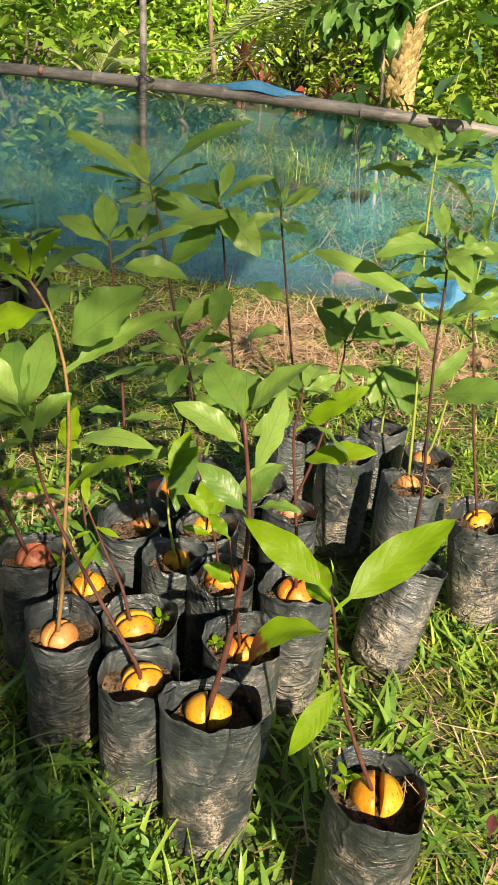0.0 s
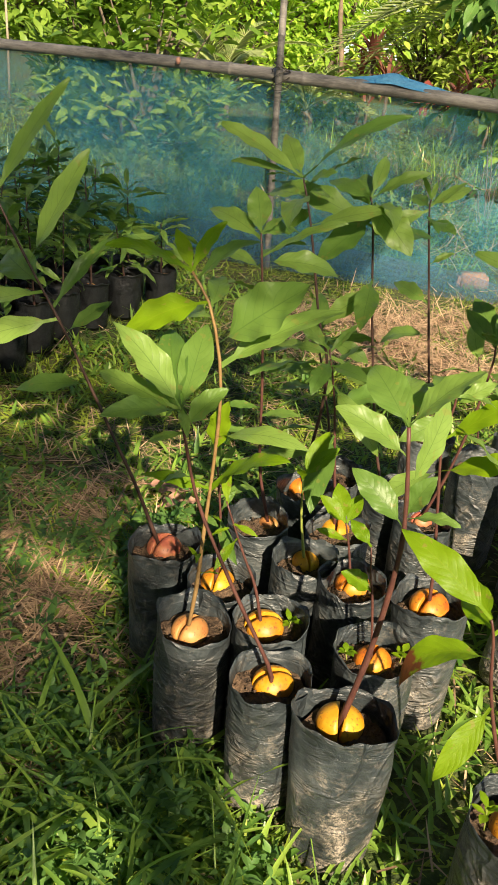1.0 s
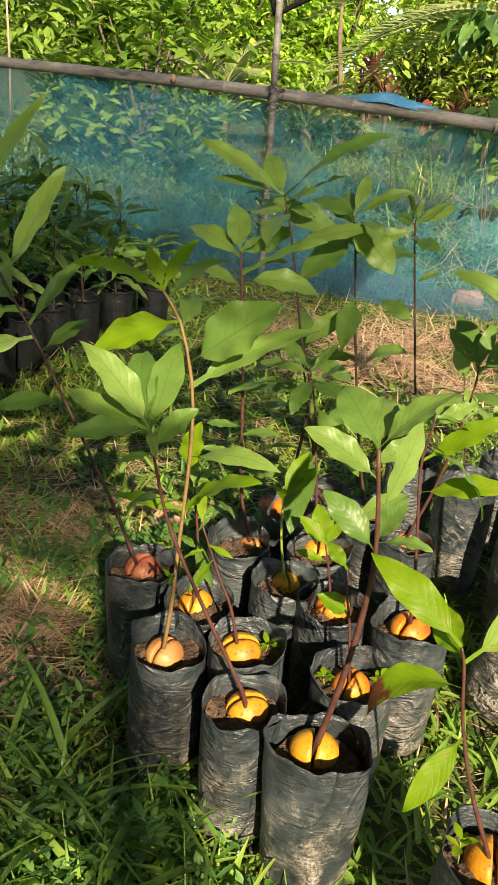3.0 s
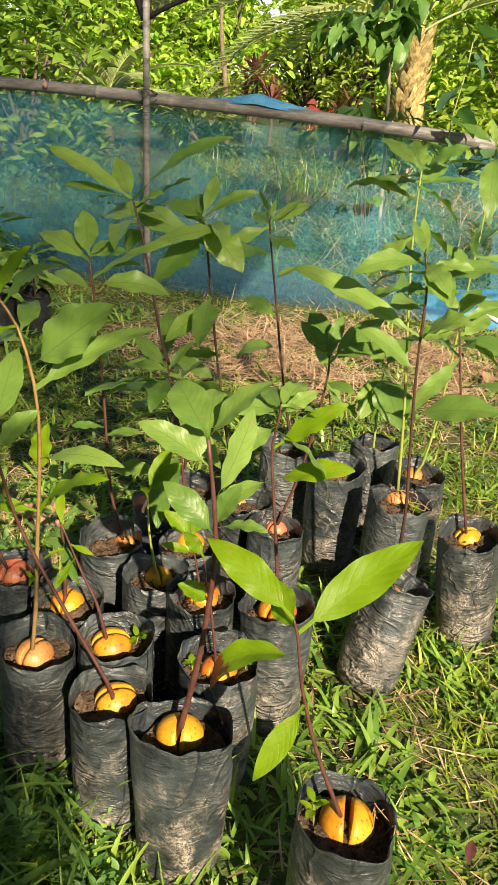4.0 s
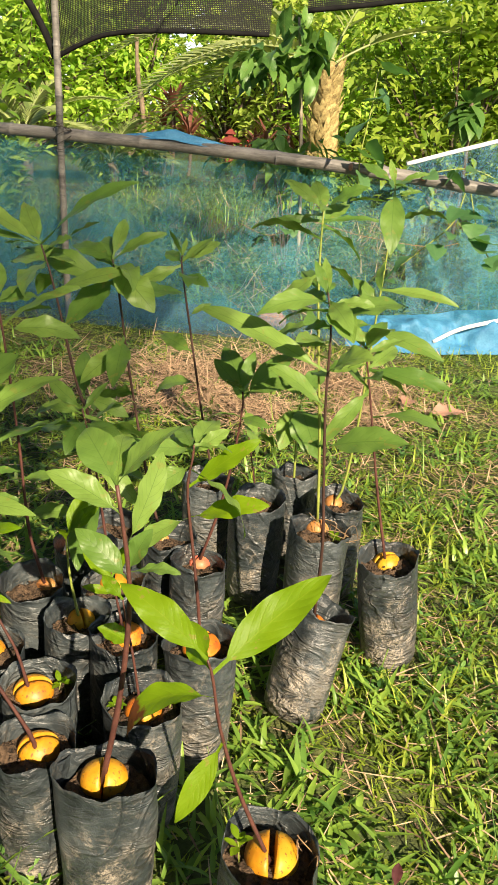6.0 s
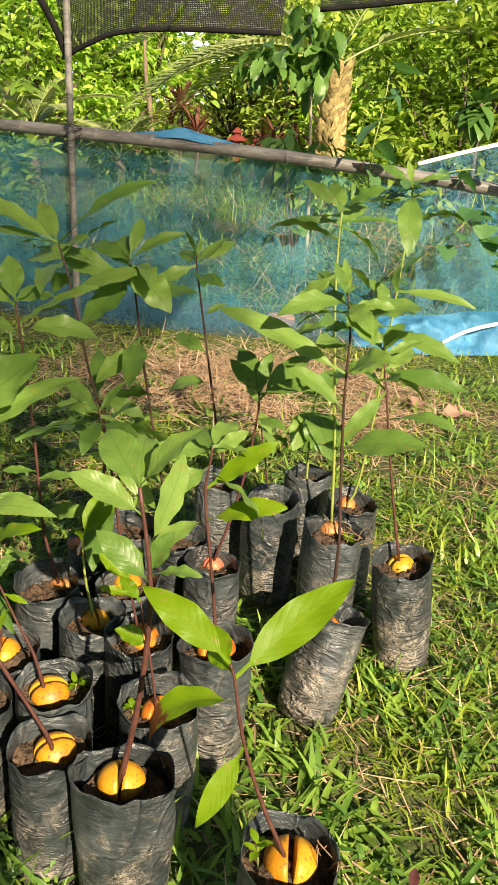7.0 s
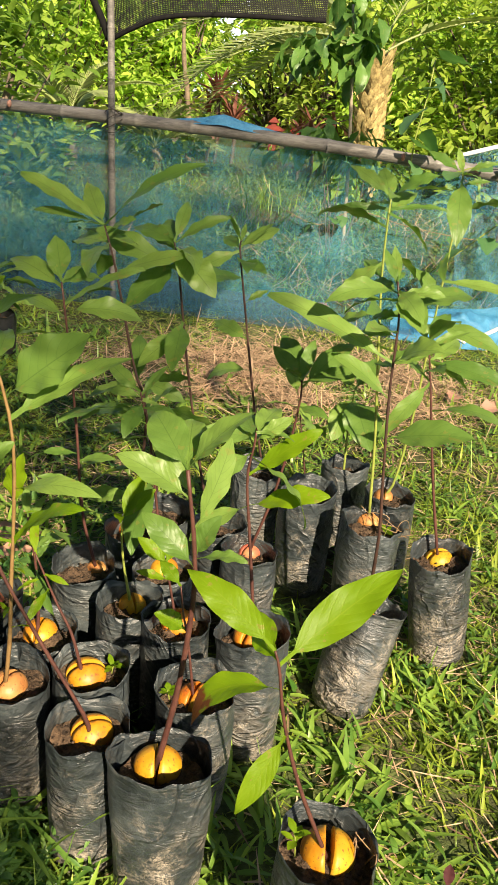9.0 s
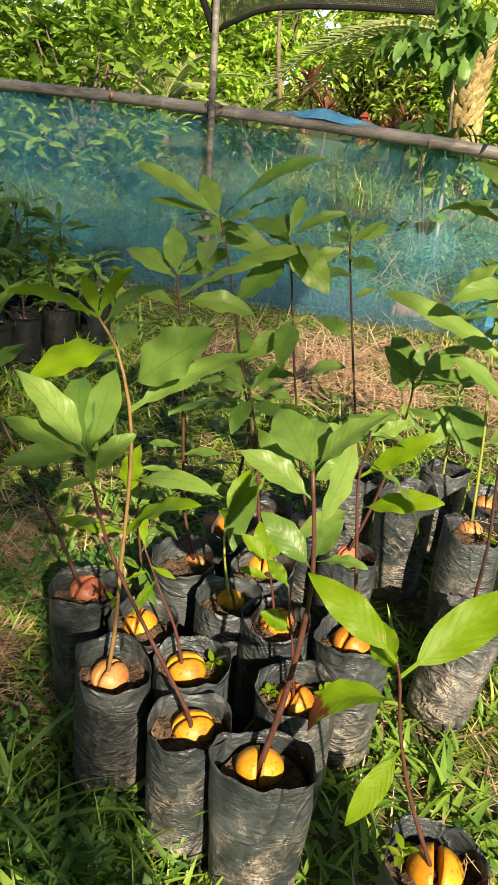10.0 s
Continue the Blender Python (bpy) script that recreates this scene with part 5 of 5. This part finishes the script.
def build_shrub(name, at, height, spread, material, rnd, count, leaf=(0.10, 0.42), trunk=0.05, label="", category="shrub", low=0.15, bark=None, lumps=12, droop=(20, 70), rise=(-50, 35)):
    """Shrub or tree: a forked trunk, and a crown of many leaves gathered in uneven clumps at the limbs' ends."""
    thing = empty(name, (at[0], at[1], 0))
    wood = bmesh.new()
    ends = []
    for k in range(lumps):
        a = rnd.uniform(0, 6.283)
        q = spread * rnd.random() ** 0.6
        end = Vector((math.cos(a) * q, math.sin(a) * q * 0.7, height * rnd.uniform(low, 1.0)))
        mid = Vector((end.x * 0.35 + rnd.uniform(-.08, .08), end.y * 0.35, end.z * rnd.uniform(0.35, 0.6)))
        tube(spline([(rnd.uniform(-.03, .03), rnd.uniform(-.03, .03), -0.05), mid, end], 8), [trunk * (1 - 0.85 * i / 8) * 0.4 for i in range(9)], 6, True, wood)
        ends.append((end, rnd.uniform(0.5, 1.0)))
    part("trunk", wood, bark or M_BARK, thing)
    spots = []
    for _ in range(int(count * 1.6)):
        c, s = rnd.choice(ends)
        v = Vector((rnd.gauss(0, 1), rnd.gauss(0, 1), rnd.gauss(0, 0.8))) * spread * 0.26 * s
        p = c + v
        if p.z < 0.02:
            continue
        spots.append((p, math.degrees(math.atan2(v.y, v.x)) + rnd.uniform(-60, 60), rnd.uniform(*rise), rnd.uniform(-40, 40), leaf[0] * rnd.uniform(0.6, 1.25), leaf[1] * rnd.uniform(0.8, 1.2), rnd.uniform(*droop)))
    leaf_cloud("crown", spots, material, "", "", 3, 2, thing)["kind"] = "stuff"
    return tagged(thing, label, category)


def frond_spots(base, az, el, length, rnd, n=34, leaf=0.22, bend=70):
    """Leaflets along an arching palm frond, and the points of its rib."""
    p, ang, spots, rib = Vector(base), radians(el), [], [Vector(base)]
    d = Vector((math.cos(radians(az)), math.sin(radians(az)), 0))
    for i in range(n):
        f = i / n
        p = p + (d * math.cos(ang) + Vector((0, 0, 1)) * math.sin(ang)) * length / n
        ang -= radians(bend) / n
        rib.append(p.copy())
        if f > 0.12:
            for s in (-1, 1):
                spots.append((p.copy(), az + s * (62 - 25 * f) + rnd.uniform(-5, 5), math.degrees(ang) * 0.5 + 12, s * 25, leaf * (1 - 0.55 * f) * rnd.uniform(0.85, 1.1), 0.13, rnd.uniform(15, 45)))
    return spots, rib


def build_palm(at, fronds, trunk_h, trunk_r, rnd, label, boots=False, length=1.6, leaf=0.3, frond_el=(20, 70)):
    thing = empty("palm", (at[0], at[1], 0))
    if trunk_h:
        part("trunk", tube(spline([(0, 0, -0.1), (0.03, 0, trunk_h * 0.5), (0.0, 0, trunk_h)], 10), [trunk_r * (1.05 - 0.2 * i / 10) for i in range(11)], 12), M_PALM_BARK if boots else M_BARK, thing)
        if boots:
            spots = []
            for i in range(230):
                z = trunk_h * i / 230
                a = i * 137.5
                spots.append(((trunk_r * 0.85 * math.cos(radians(a)), trunk_r * 0.85 * math.sin(radians(a)), z), a, rnd.uniform(48, 72), rnd.uniform(-25, 25), rnd.uniform(0.09, 0.15), rnd.uniform(0.35, 0.6), rnd.uniform(-40, 10)))
            leaf_cloud("stub_cover", spots, M_PALM_BARK, "yellow-brown stubs of cut fronds", "", 3, 2, thing)["kind"] = "stuff"
    for az, el in fronds:
        s, rib = frond_spots((0, 0, trunk_h), az, el, length * rnd.uniform(0.9, 1.1), rnd, leaf=leaf)
        fr = leaf_cloud("frond", s, M_PALM, "", "", 3, 2, thing)
        part("rib", tube(rib, [0.010 * (1 - 0.8 * i / (len(rib) - 1)) for i in range(len(rib))], 5), M_PALM, fr)
    return tagged(thing, label, "palm")


def rosette(name, at, z, n, length, width, material, rnd, label, category, stalk=0.02, bark=None, el=(5, 75)):
    """A tuft of strap leaves on a short stem."""
    thing = empty(name, (at[0], at[1], 0))
    part("stem", tube(spline([(0, 0, -0.05), (0.02, 0, z * 0.5), (0, 0, z)], 6), [stalk] * 7, 6), bark or M_BARK, thing)
    spots = [((rnd.uniform(-.02, .02), rnd.uniform(-.02, .02), z - 0.1 * rnd.random()), rnd.uniform(0, 360), rnd.uniform(*el), rnd.uniform(-10, 10), length * rnd.uniform(0.7, 1.1), width, rnd.uniform(20, 80)) for _ in range(n)]
    leaf_cloud("leaves", spots, material, "", "", 5, 2, thing)
    return tagged(thing, label, category)


def build_backdrop():
    rnd = random.Random(11)
    # broad bush close behind the net
    for x, y, h, q in ((-2.0, 5.9, 1.10, 0.52), (-2.42, 6.2, 1.05, 0.32)):
        build_shrub("avocado_bush", (x, y), h, q, M_TREE, rnd, 1050, (0.135, 0.36), 0.06, "spreading bush with whorls of broad leaves behind the net", "bush", 0.12, M_BARK, 34, (15, 60), (-20, 60))
    stake = part("stake", tube([(0, 0, -0.1), (0.01, 0, 0.5), (0.0, 0, 1.05)], [0.012, 0.011, 0.010], 8), M_PALE_BARK)
    stake.location = (-4.2, 8.0, 0)
    tagged(stake, "thin pale wooden stake standing in the field", "stake")
    build_shrub("shrub", (-1.32, 8.3), 0.48, 0.32, M_TREE, rnd, 420, (0.10, 0.4), 0.02, "low leafy shrub at the foot of a bare trunk", "shrub", 0.1, M_BARK, 10)
    build_shrub("shrub", (0.30, 4.84), 0.66, 0.16, M_TREE_DARK, rnd, 46, (0.13, 0.42), 0.012, "low shrub with drooping dark leaves beneath a sapling", "shrub", 0.86, M_BARK, 7, (40, 90), (-60, 10))
    build_shrub("shrub", (0.45, 6.6), 0.42, 0.22, M_TREE, rnd, 260, (0.10, 0.4), 0.02, "low leafy shrub at the foot of the palm", "shrub", 0.1, M_BARK, 9)
    # sapling with large hanging leaves
    big = empty("teak_sapling", (0.33, 5.0, 0))
    part("trunk", tube(spline([(0.05, 0, -0.05), (0.02, 0, 0.5), (-0.02, 0, 0.95), (-0.05, 0, 1.2)], 10), [0.011 - 0.0005 * i for i in range(11)], 7), M_PALE_BARK, big, "pale thin trunk")
    for cx, cz, sx, sz, n in ((-0.02, 1.15, 0.10, 0.12, 11), (-0.22, 1.02, 0.11, 0.06, 10), (0.03, 1.0, 0.05, 0.10, 5), (-0.22, 0.58, 0.14, 0.04, 5), (0.0, 0.58, 0.08, 0.04, 4)):
        for i in range(int(n * 3.2)):
            a = rnd.uniform(0, 360)
            lf = part("leaf", leaf_bm(rnd.uniform(0.11, 0.19), rnd.uniform(0.055, 0.088), rnd.uniform(20, 80), 0.3, 0.15, 700 + i, 12, 4), M_TREE_DARK, big)
            lf.matrix_basis = aim(Vector((cx + rnd.uniform(-sx, sx), rnd.uniform(-.1, .1), cz + rnd.uniform(-sz, sz))), a, rnd.uniform(-75, 5), rnd.uniform(-30, 30))
    tagged(big, "sapling with large drooping dark green leaves and pale trunk", "tree")
    build_palm((0.41, 7.0), [(a, e) for a, e in ((170, 20), (178, 34), (192, 14), (160, 45), (20, 35), (60, 60), (200, 30), (185, 8), (150, 12), (215, 22))], 1.03, 0.088, rnd, "stout palm with yellow-brown trunk stubs and arching fronds", True, 1.7)
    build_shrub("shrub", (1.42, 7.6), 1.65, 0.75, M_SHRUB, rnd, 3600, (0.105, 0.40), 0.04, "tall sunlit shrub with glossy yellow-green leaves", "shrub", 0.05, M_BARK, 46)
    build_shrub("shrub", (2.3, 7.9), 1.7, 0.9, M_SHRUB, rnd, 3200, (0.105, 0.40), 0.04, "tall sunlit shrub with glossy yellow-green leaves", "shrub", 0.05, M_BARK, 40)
    rosette("sapling", (1.27, 6.0), 0.88, 34, 0.21, 0.46, M_TREE_DARK, rnd, "sapling with a tuft of broad glossy leaves by the side net", "plant", 0.012, None, (-70, 60))
    build_palm((-2.0, 7.6), [(a, e) for a, e in ((10, 60), (70, 75), (130, 65), (190, 60), (250, 70), (310, 55), (350, 40), (30, 35), (160, 40), (220, 45))], 0.35, 0.05, rnd, "young palm with fan of pale green fronds", False, 0.75, 0.24)
    build_palm((-1.35, 7.9), [(a, e) for a, e in ((10, 50), (70, 70), (140, 60), (200, 45), (330, 40), (270, 60))], 0.2, 0.04, rnd, "young palm with fan of pale green fronds", False, 0.65, 0.22)
    part_stump = empty("dead_trunk", (-1.34, 9.0, 0))
    part("trunk", tube(spline([(0.05, 0, -0.1), (0.02, 0, 0.5), (-0.04, 0, 0.9), (-0.06, 0, 1.3)], 14), [0.030 - 0.001 * i + 0.005 * math.sin(i * 2.1) for i in range(15)], 10), M_OLD_BARK, part_stump)
    tagged(part_stump, "bare pale tree trunk wrapped in shoots", "tree trunk")
    for dx, dy, z in ((0.02, 0, 0.66), (-0.08, 0.1, 0.46), (0.16, 0.15, 0.42)):
        rosette("cordyline", (-1.08 + dx, 9.1 + dy), z, 46, 0.31, 0.13, M_RED_LEAF, rnd, "dark red strap-leaved cordyline plant", "plant", 0.02, None, (-35, 70))
    for x, y, z in ((-0.06, 8.0, 0.50), (0.10, 8.2, 0.56), (-0.18, 8.3, 0.44)):
        rosette("cordyline", (x, y), z, 30, 0.26, 0.12, M_RED_LEAF, rnd, "brown-red strap-leaved cordyline behind the sapling", "plant", 0.016, None, (-50, 60))
    for x, y, h, s, n in ((-2.9, 10.2, 2.1, 1.2, 2600), (-1.9, 10.8, 2.0, 0.68, 1700)):
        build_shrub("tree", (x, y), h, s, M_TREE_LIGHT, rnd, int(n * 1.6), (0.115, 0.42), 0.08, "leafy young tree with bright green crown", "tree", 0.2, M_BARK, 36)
    for x, y, h, s, n in ((-1.0, 13.2, 2.0, 0.95, 2000), (-0.1, 12.0, 1.75, 1.0, 2200), (0.35, 13.5, 2.1, 1.2, 1800), (0.95, 11.0, 1.8, 0.9, 1800), (2.6, 10.5, 2.1, 1.4, 2200), (4.2, 11.0, 2.1, 1.5, 1600)):
        build_shrub("tree", (x, y), h, s, M_TREE_YELLOW if x < 0.5 else M_TREE_LIGHT, rnd, int(n * 1.6), (0.115, 0.42), 0.08, "leafy young tree with yellow-green crown", "tree", 0.1, M_BARK, 34)
    for i in range(16):
        a = -10.5 + 1.45 * i
        if -9.4 < a < -6.2 or i == 6:
            continue
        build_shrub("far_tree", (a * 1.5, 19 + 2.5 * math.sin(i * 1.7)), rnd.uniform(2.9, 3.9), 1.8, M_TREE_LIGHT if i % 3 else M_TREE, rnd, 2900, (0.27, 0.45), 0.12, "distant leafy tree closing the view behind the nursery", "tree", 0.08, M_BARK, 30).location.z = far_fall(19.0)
    for x, h in ((-60, 1.0), (-56, 0.8), (-52, 0.9), (-48, 0.75), (-44, 0.9), (-40, 0.8)):
        build_shrub("far_tree", (x, 80), h, 1.7, M_TREE, rnd, 420, (0.4, 0.5), 0.1, "faraway tree at the edge of a sunlit field", "tree", 0.1, M_BARK, 14).location.z = far_fall(80.0)
    for k, (x, y, z) in enumerate(((-0.62, 10.0, 0.24), (-0.40, 10.1, 0.26), (-0.15, 9.9, 0.22))):
        f = empty("flowering_plant", (x, y, 0))
        part("stem", tube([(0, 0, -0.02), (0.01, 0, z)], [0.006, 0.004], 5), M_STEM_GREEN, f)
        leaf_cloud("petals", [((rnd.gauss(0, .05), rnd.gauss(0, .05), z + rnd.gauss(0, .03)), rnd.uniform(0, 360), rnd.uniform(-20, 70), 0, 0.05, 0.6, 30) for _ in range(22)], M_FLOWER, "red petals", "", 3, 2, f)["kind"] = "stuff"
        leaf_cloud("leaves", [((rnd.gauss(0, .06), rnd.gauss(0, .06), z * rnd.random()), rnd.uniform(0, 360), rnd.uniform(0, 50), 0, 0.10, 0.3, 40) for _ in range(40)], M_TREE, "", "", 3, 2, f)
        tagged(f, "garden plant with red flowers", "flower")


def build_distance():
    """Bright hazy sky low over the horizon, far behind everything."""
    m, n, l, p = nodes_of("hazy_sky")
    em = n.new("ShaderNodeEmission")
    tc = n.new("ShaderNodeTexCoord")
    sep = n.new("ShaderNodeSeparateXYZ")
    l.new(tc.outputs["Generated"], sep.inputs[0])
    l.new(ramp(n, l, sep.outputs[2], [(0.0, (0.86, 0.90, 0.88)), (1.0, (0.52, 0.68, 0.88))]), em.inputs[0])
    l.new(em.outputs[0], n["Material Output"].inputs[0])
    bm = bmesh.new()
    rows = [[bm.verts.new((220 * math.sin(a), 220 * math.cos(a), z)) for a in np.linspace(-0.7, 0.7, 13)] for z in (-8.0, 50.0)]
    for i in range(12):
        bm.faces.new((rows[0][i], rows[0][i + 1], rows[1][i + 1], rows[1][i]))
    tagged(part("backdrop", bm, m), "pale hazy sky over the distant horizon", "sky", kind="structure")


def build_shrine():
    """Small painted garden shrine on a post, with a two-step roof."""
    shrine = empty("garden_shrine", (-0.72, 11.0, 0))
    def box(name, x, z, sx, sy, sz, taper=1.0):
        bm = bmesh.new()
        bmesh.ops.create_cube(bm, size=1.0, matrix=Matrix.LocRotScale((x, 0, z), None, (sx, sy, sz)))
        for v in bm.verts:
            if v.co.z > z:
                v.co.x, v.co.y = x + (v.co.x - x) * taper, v.co.y * taper
        bmesh.ops.bevel(bm, geom=bm.edges[:], offset=0.006, segments=1, affect="EDGES")
        part(name, bm, M_RED_PAINT, shrine, "", False)
    box("pedestal", 0, 0.08, 0.12, 0.12, 0.20)
    box("tray", 0, 0.20, 0.34, 0.30, 0.03)
    box("house", 0, 0.27, 0.17, 0.16, 0.12)
    box("roof", 0, 0.36, 0.34, 0.30, 0.07, 0.45)
    box("upper_house", 0, 0.42, 0.09, 0.09, 0.06)
    box("upper_roof", 0, 0.48, 0.18, 0.16, 0.08, 0.2)
    shrine.scale = (0.72, 0.72, 0.72)
    tagged(shrine, "small faded red garden shrine on a pedestal", "shrine")


def build_bed():
    """Block of bushier seedlings that stand under the fence."""
    rnd = random.Random(23)
    n = 0
    for i, (x0, y) in enumerate(((-0.80, 2.14), (-0.79, 2.27), (-0.78, 2.40), (-0.775, 2.53), (-0.75, 2.66), (-0.73, 2.79), (-0.69, 2.92), (-0.62, 3.05))):
        for j in range(4 if i > 1 else 3):
            x = x0 - 0.118 * j + rnd.uniform(-.008, .008)
            yy = y + rnd.uniform(-.01, .01)
            hh = rnd.uniform(0.17, 0.29) + 0.03 * j - (0.05 if i > 5 and j < 2 else 0)
            lx, ly = rnd.uniform(-.05, .05), rnd.uniform(-.05, .05)
            seedling((x, yy), r=0.050, h=rnd.uniform(0.135, 0.155), seed=(0.0, -0.01, 0.045, rnd.uniform(-60, 60), 0.04, 3, 0.3) if (i + j) % 5 == 0 else None, stem=[(0, 0, 0.12), (lx * 0.4, ly * 0.4, 0.13 + hh * 0.5), (lx, ly, 0.15 + hh)],
                     leaves=whorl(rnd, 26, 0.12, 0.125, 0.27), wood=M_STEM_DARK, thick=0.0028, label="bushy avocado seedling in a dark grow bag by the fence", green=M_LEAF if (i + j) % 5 else M_LEAF_DARK, group="seedlings in the shaded bed", film=M_BAG_SHADED)
            n += 1
    return n


def build_clutter():
    rnd = random.Random(31)
    for (x, y, a, s) in ((0.86, 3.02, 20, 0.14), (0.80, 3.06, 80, 0.10), (-0.20, 1.95, 10, 0.12), (-0.14, 1.88, 50, 0.09)):
        lf = part("fallen_leaf", leaf_bm(s, s * 0.5, 30, 0.3, 0.15, int(x * 100) + 5), M_FALLEN)
        lf.matrix_basis = aim((x, y, 0.03), a, 4, 8)
        tagged(lf, "dry pink-brown fallen leaf lying on the grass", "leaf")
    lf = part("fallen_leaf", leaf_bm(0.034, 0.014, 20, 0.3, 0.1, 77), M_DEAD_LEAF)
    lf.matrix_basis = aim((0.666, 1.335, 0.045), 80, 12, 10)
    tagged(lf, "small dark red dead leaf caught in the grass", "leaf")
    bm = bmesh.new()
    bmesh.ops.create_cube(bm, size=1.0, matrix=Matrix.LocRotScale((0, 0, 0.035), None, (0.12, 0.07, 0.07)))
    bmesh.ops.bevel(bm, geom=bm.edges[:], offset=0.012, segments=2, affect="EDGES")
    bmesh.ops.subdivide_edges(bm, edges=bm.edges[:], cuts=2, use_grid_fill=True)
    for v in bm.verts:
        v.co += Vector((noise.noise(v.co * 40), noise.noise(v.co * 40 + Vector((5, 0, 0))), noise.noise(v.co * 40 + Vector((9, 0, 0))))) * 0.006
    stone = part("brick", bm, M_CLAY)
    stone.matrix_basis = pose(0.314, 3.93, -0.01, 0, 0, 18)
    tagged(stone, "worn reddish clay brick lying at the foot of the net", "brick")
    vine = empty("vine", (0.78, 3.80, 0.58))
    o = Vector((-0.78, -3.80, -0.58))
    lines = ([(0.60, 3.77, 0.60), (0.60, 3.74, 0.72), (0.62, 3.76, 0.86), (0.63, 3.80, 0.98)], [(0.98, 3.75, 0.60), (0.95, 3.72, 0.50), (0.85, 3.70, 0.40), (0.72, 3.70, 0.28)], [(0.70, 3.77, 0.60), (0.85, 3.74, 0.66), (1.0, 3.75, 0.68), (1.15, 3.76, 0.62)], [(1.0, 3.75, 0.60), (1.05, 3.72, 0.45), (1.1, 3.70, 0.38)])
    for ln in lines:
        pts = spline([Vector(p) + o for p in ln], 14)
        part("tendril", tube(pts, [0.0025] * 15, 5), M_STEM_GREEN, vine)
        for i in range(2, 15, 2):
            grow = 1.35 if ln[-1][2] > 0.9 else 1.0
            lf = part("leaf", leaf_bm(rnd.uniform(0.065, 0.12) * grow, rnd.uniform(0.06, 0.10) * grow, rnd.uniform(20, 60), 0.15, 0.05, 900 + i, heart=True), M_VINE, vine)
            lf.matrix_basis = aim(pts[i], rnd.uniform(180, 360), rnd.uniform(-50, 20), rnd.uniform(-30, 30))
    thin = spline([Vector(p) + o for p in ((0.98, 3.72, 0.43), (0.876, 3.735, 0.406), (0.629, 3.74, 0.426), (0.43, 3.745, 0.461), (0.304, 3.74, 0.40), (0.179, 3.745, 0.436))], 24)
    part("tendril", tube(thin, [0.0014] * 25, 5), M_ROOT, vine, "dry thin tendril")
    for i in (3, 7, 12, 16, 17, 20, 21, 23, 24):
        lf = part("leaf", leaf_bm(rnd.uniform(0.04, 0.065), rnd.uniform(0.035, 0.055), rnd.uniform(20, 60), 0.15, 0.05, 950 + i, heart=True), M_VINE, vine)
        lf.matrix_basis = aim(thin[i], rnd.uniform(180, 360), rnd.uniform(-60, 10), rnd.uniform(-30, 30))
    tagged(vine, "climbing vine with heart-shaped leaves on the bamboo rail", "vine")


def build_shade_screen():
    """Plain screen of shade net added unseen behind the camera, to shade the left foreground."""
    wall = empty("unseen_shade_screen", (-0.75, -0.42, 0))
    net = sheet("net", [(-1.8, 0, 1.5), (0.0, 0.02, 1.5), (1.5, 0.01, 1.49), (1.89, 0, 1.43)], [(-1.8, 0, 0.0), (0.0, 0.02, 0.0), (1.5, 0.01, 0.0), (1.89, 0, 0.0)], 120, 60, M_SCREEN_DENSE, wall, 0.03, 4.0)
    # hole cut so that sun reaches the grass at lower left
    holed = bmesh.new()
    holed.from_mesh(net.data)
    worn = [f for f in holed.faces if ((f.calc_center_median().x - 1.74) / 0.15) ** 2 + ((f.calc_center_median().z - 1.08) / 0.12) ** 2 < 0.8 + 0.6 * noise.noise(f.calc_center_median() * 9)]
    bmesh.ops.delete(holed, geom=worn, context="FACES")
    holed.to_mesh(net.data)
    holed.free()
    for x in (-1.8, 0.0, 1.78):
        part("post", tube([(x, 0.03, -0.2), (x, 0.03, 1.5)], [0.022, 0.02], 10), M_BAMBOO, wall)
    tagged(wall, "added unseen net screen shading the left foreground", "wall", kind="structure")


build_ground()
build_shade_screen()
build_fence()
build_bed()
build_clutter()
build_backdrop()
build_distance()
build_shrine()
FEET = [(o.location.x, o.location.y, 0.05) for o in bpy.data.objects if o.name.startswith("avocado_seedling")]
build_grass()
build_weeds()
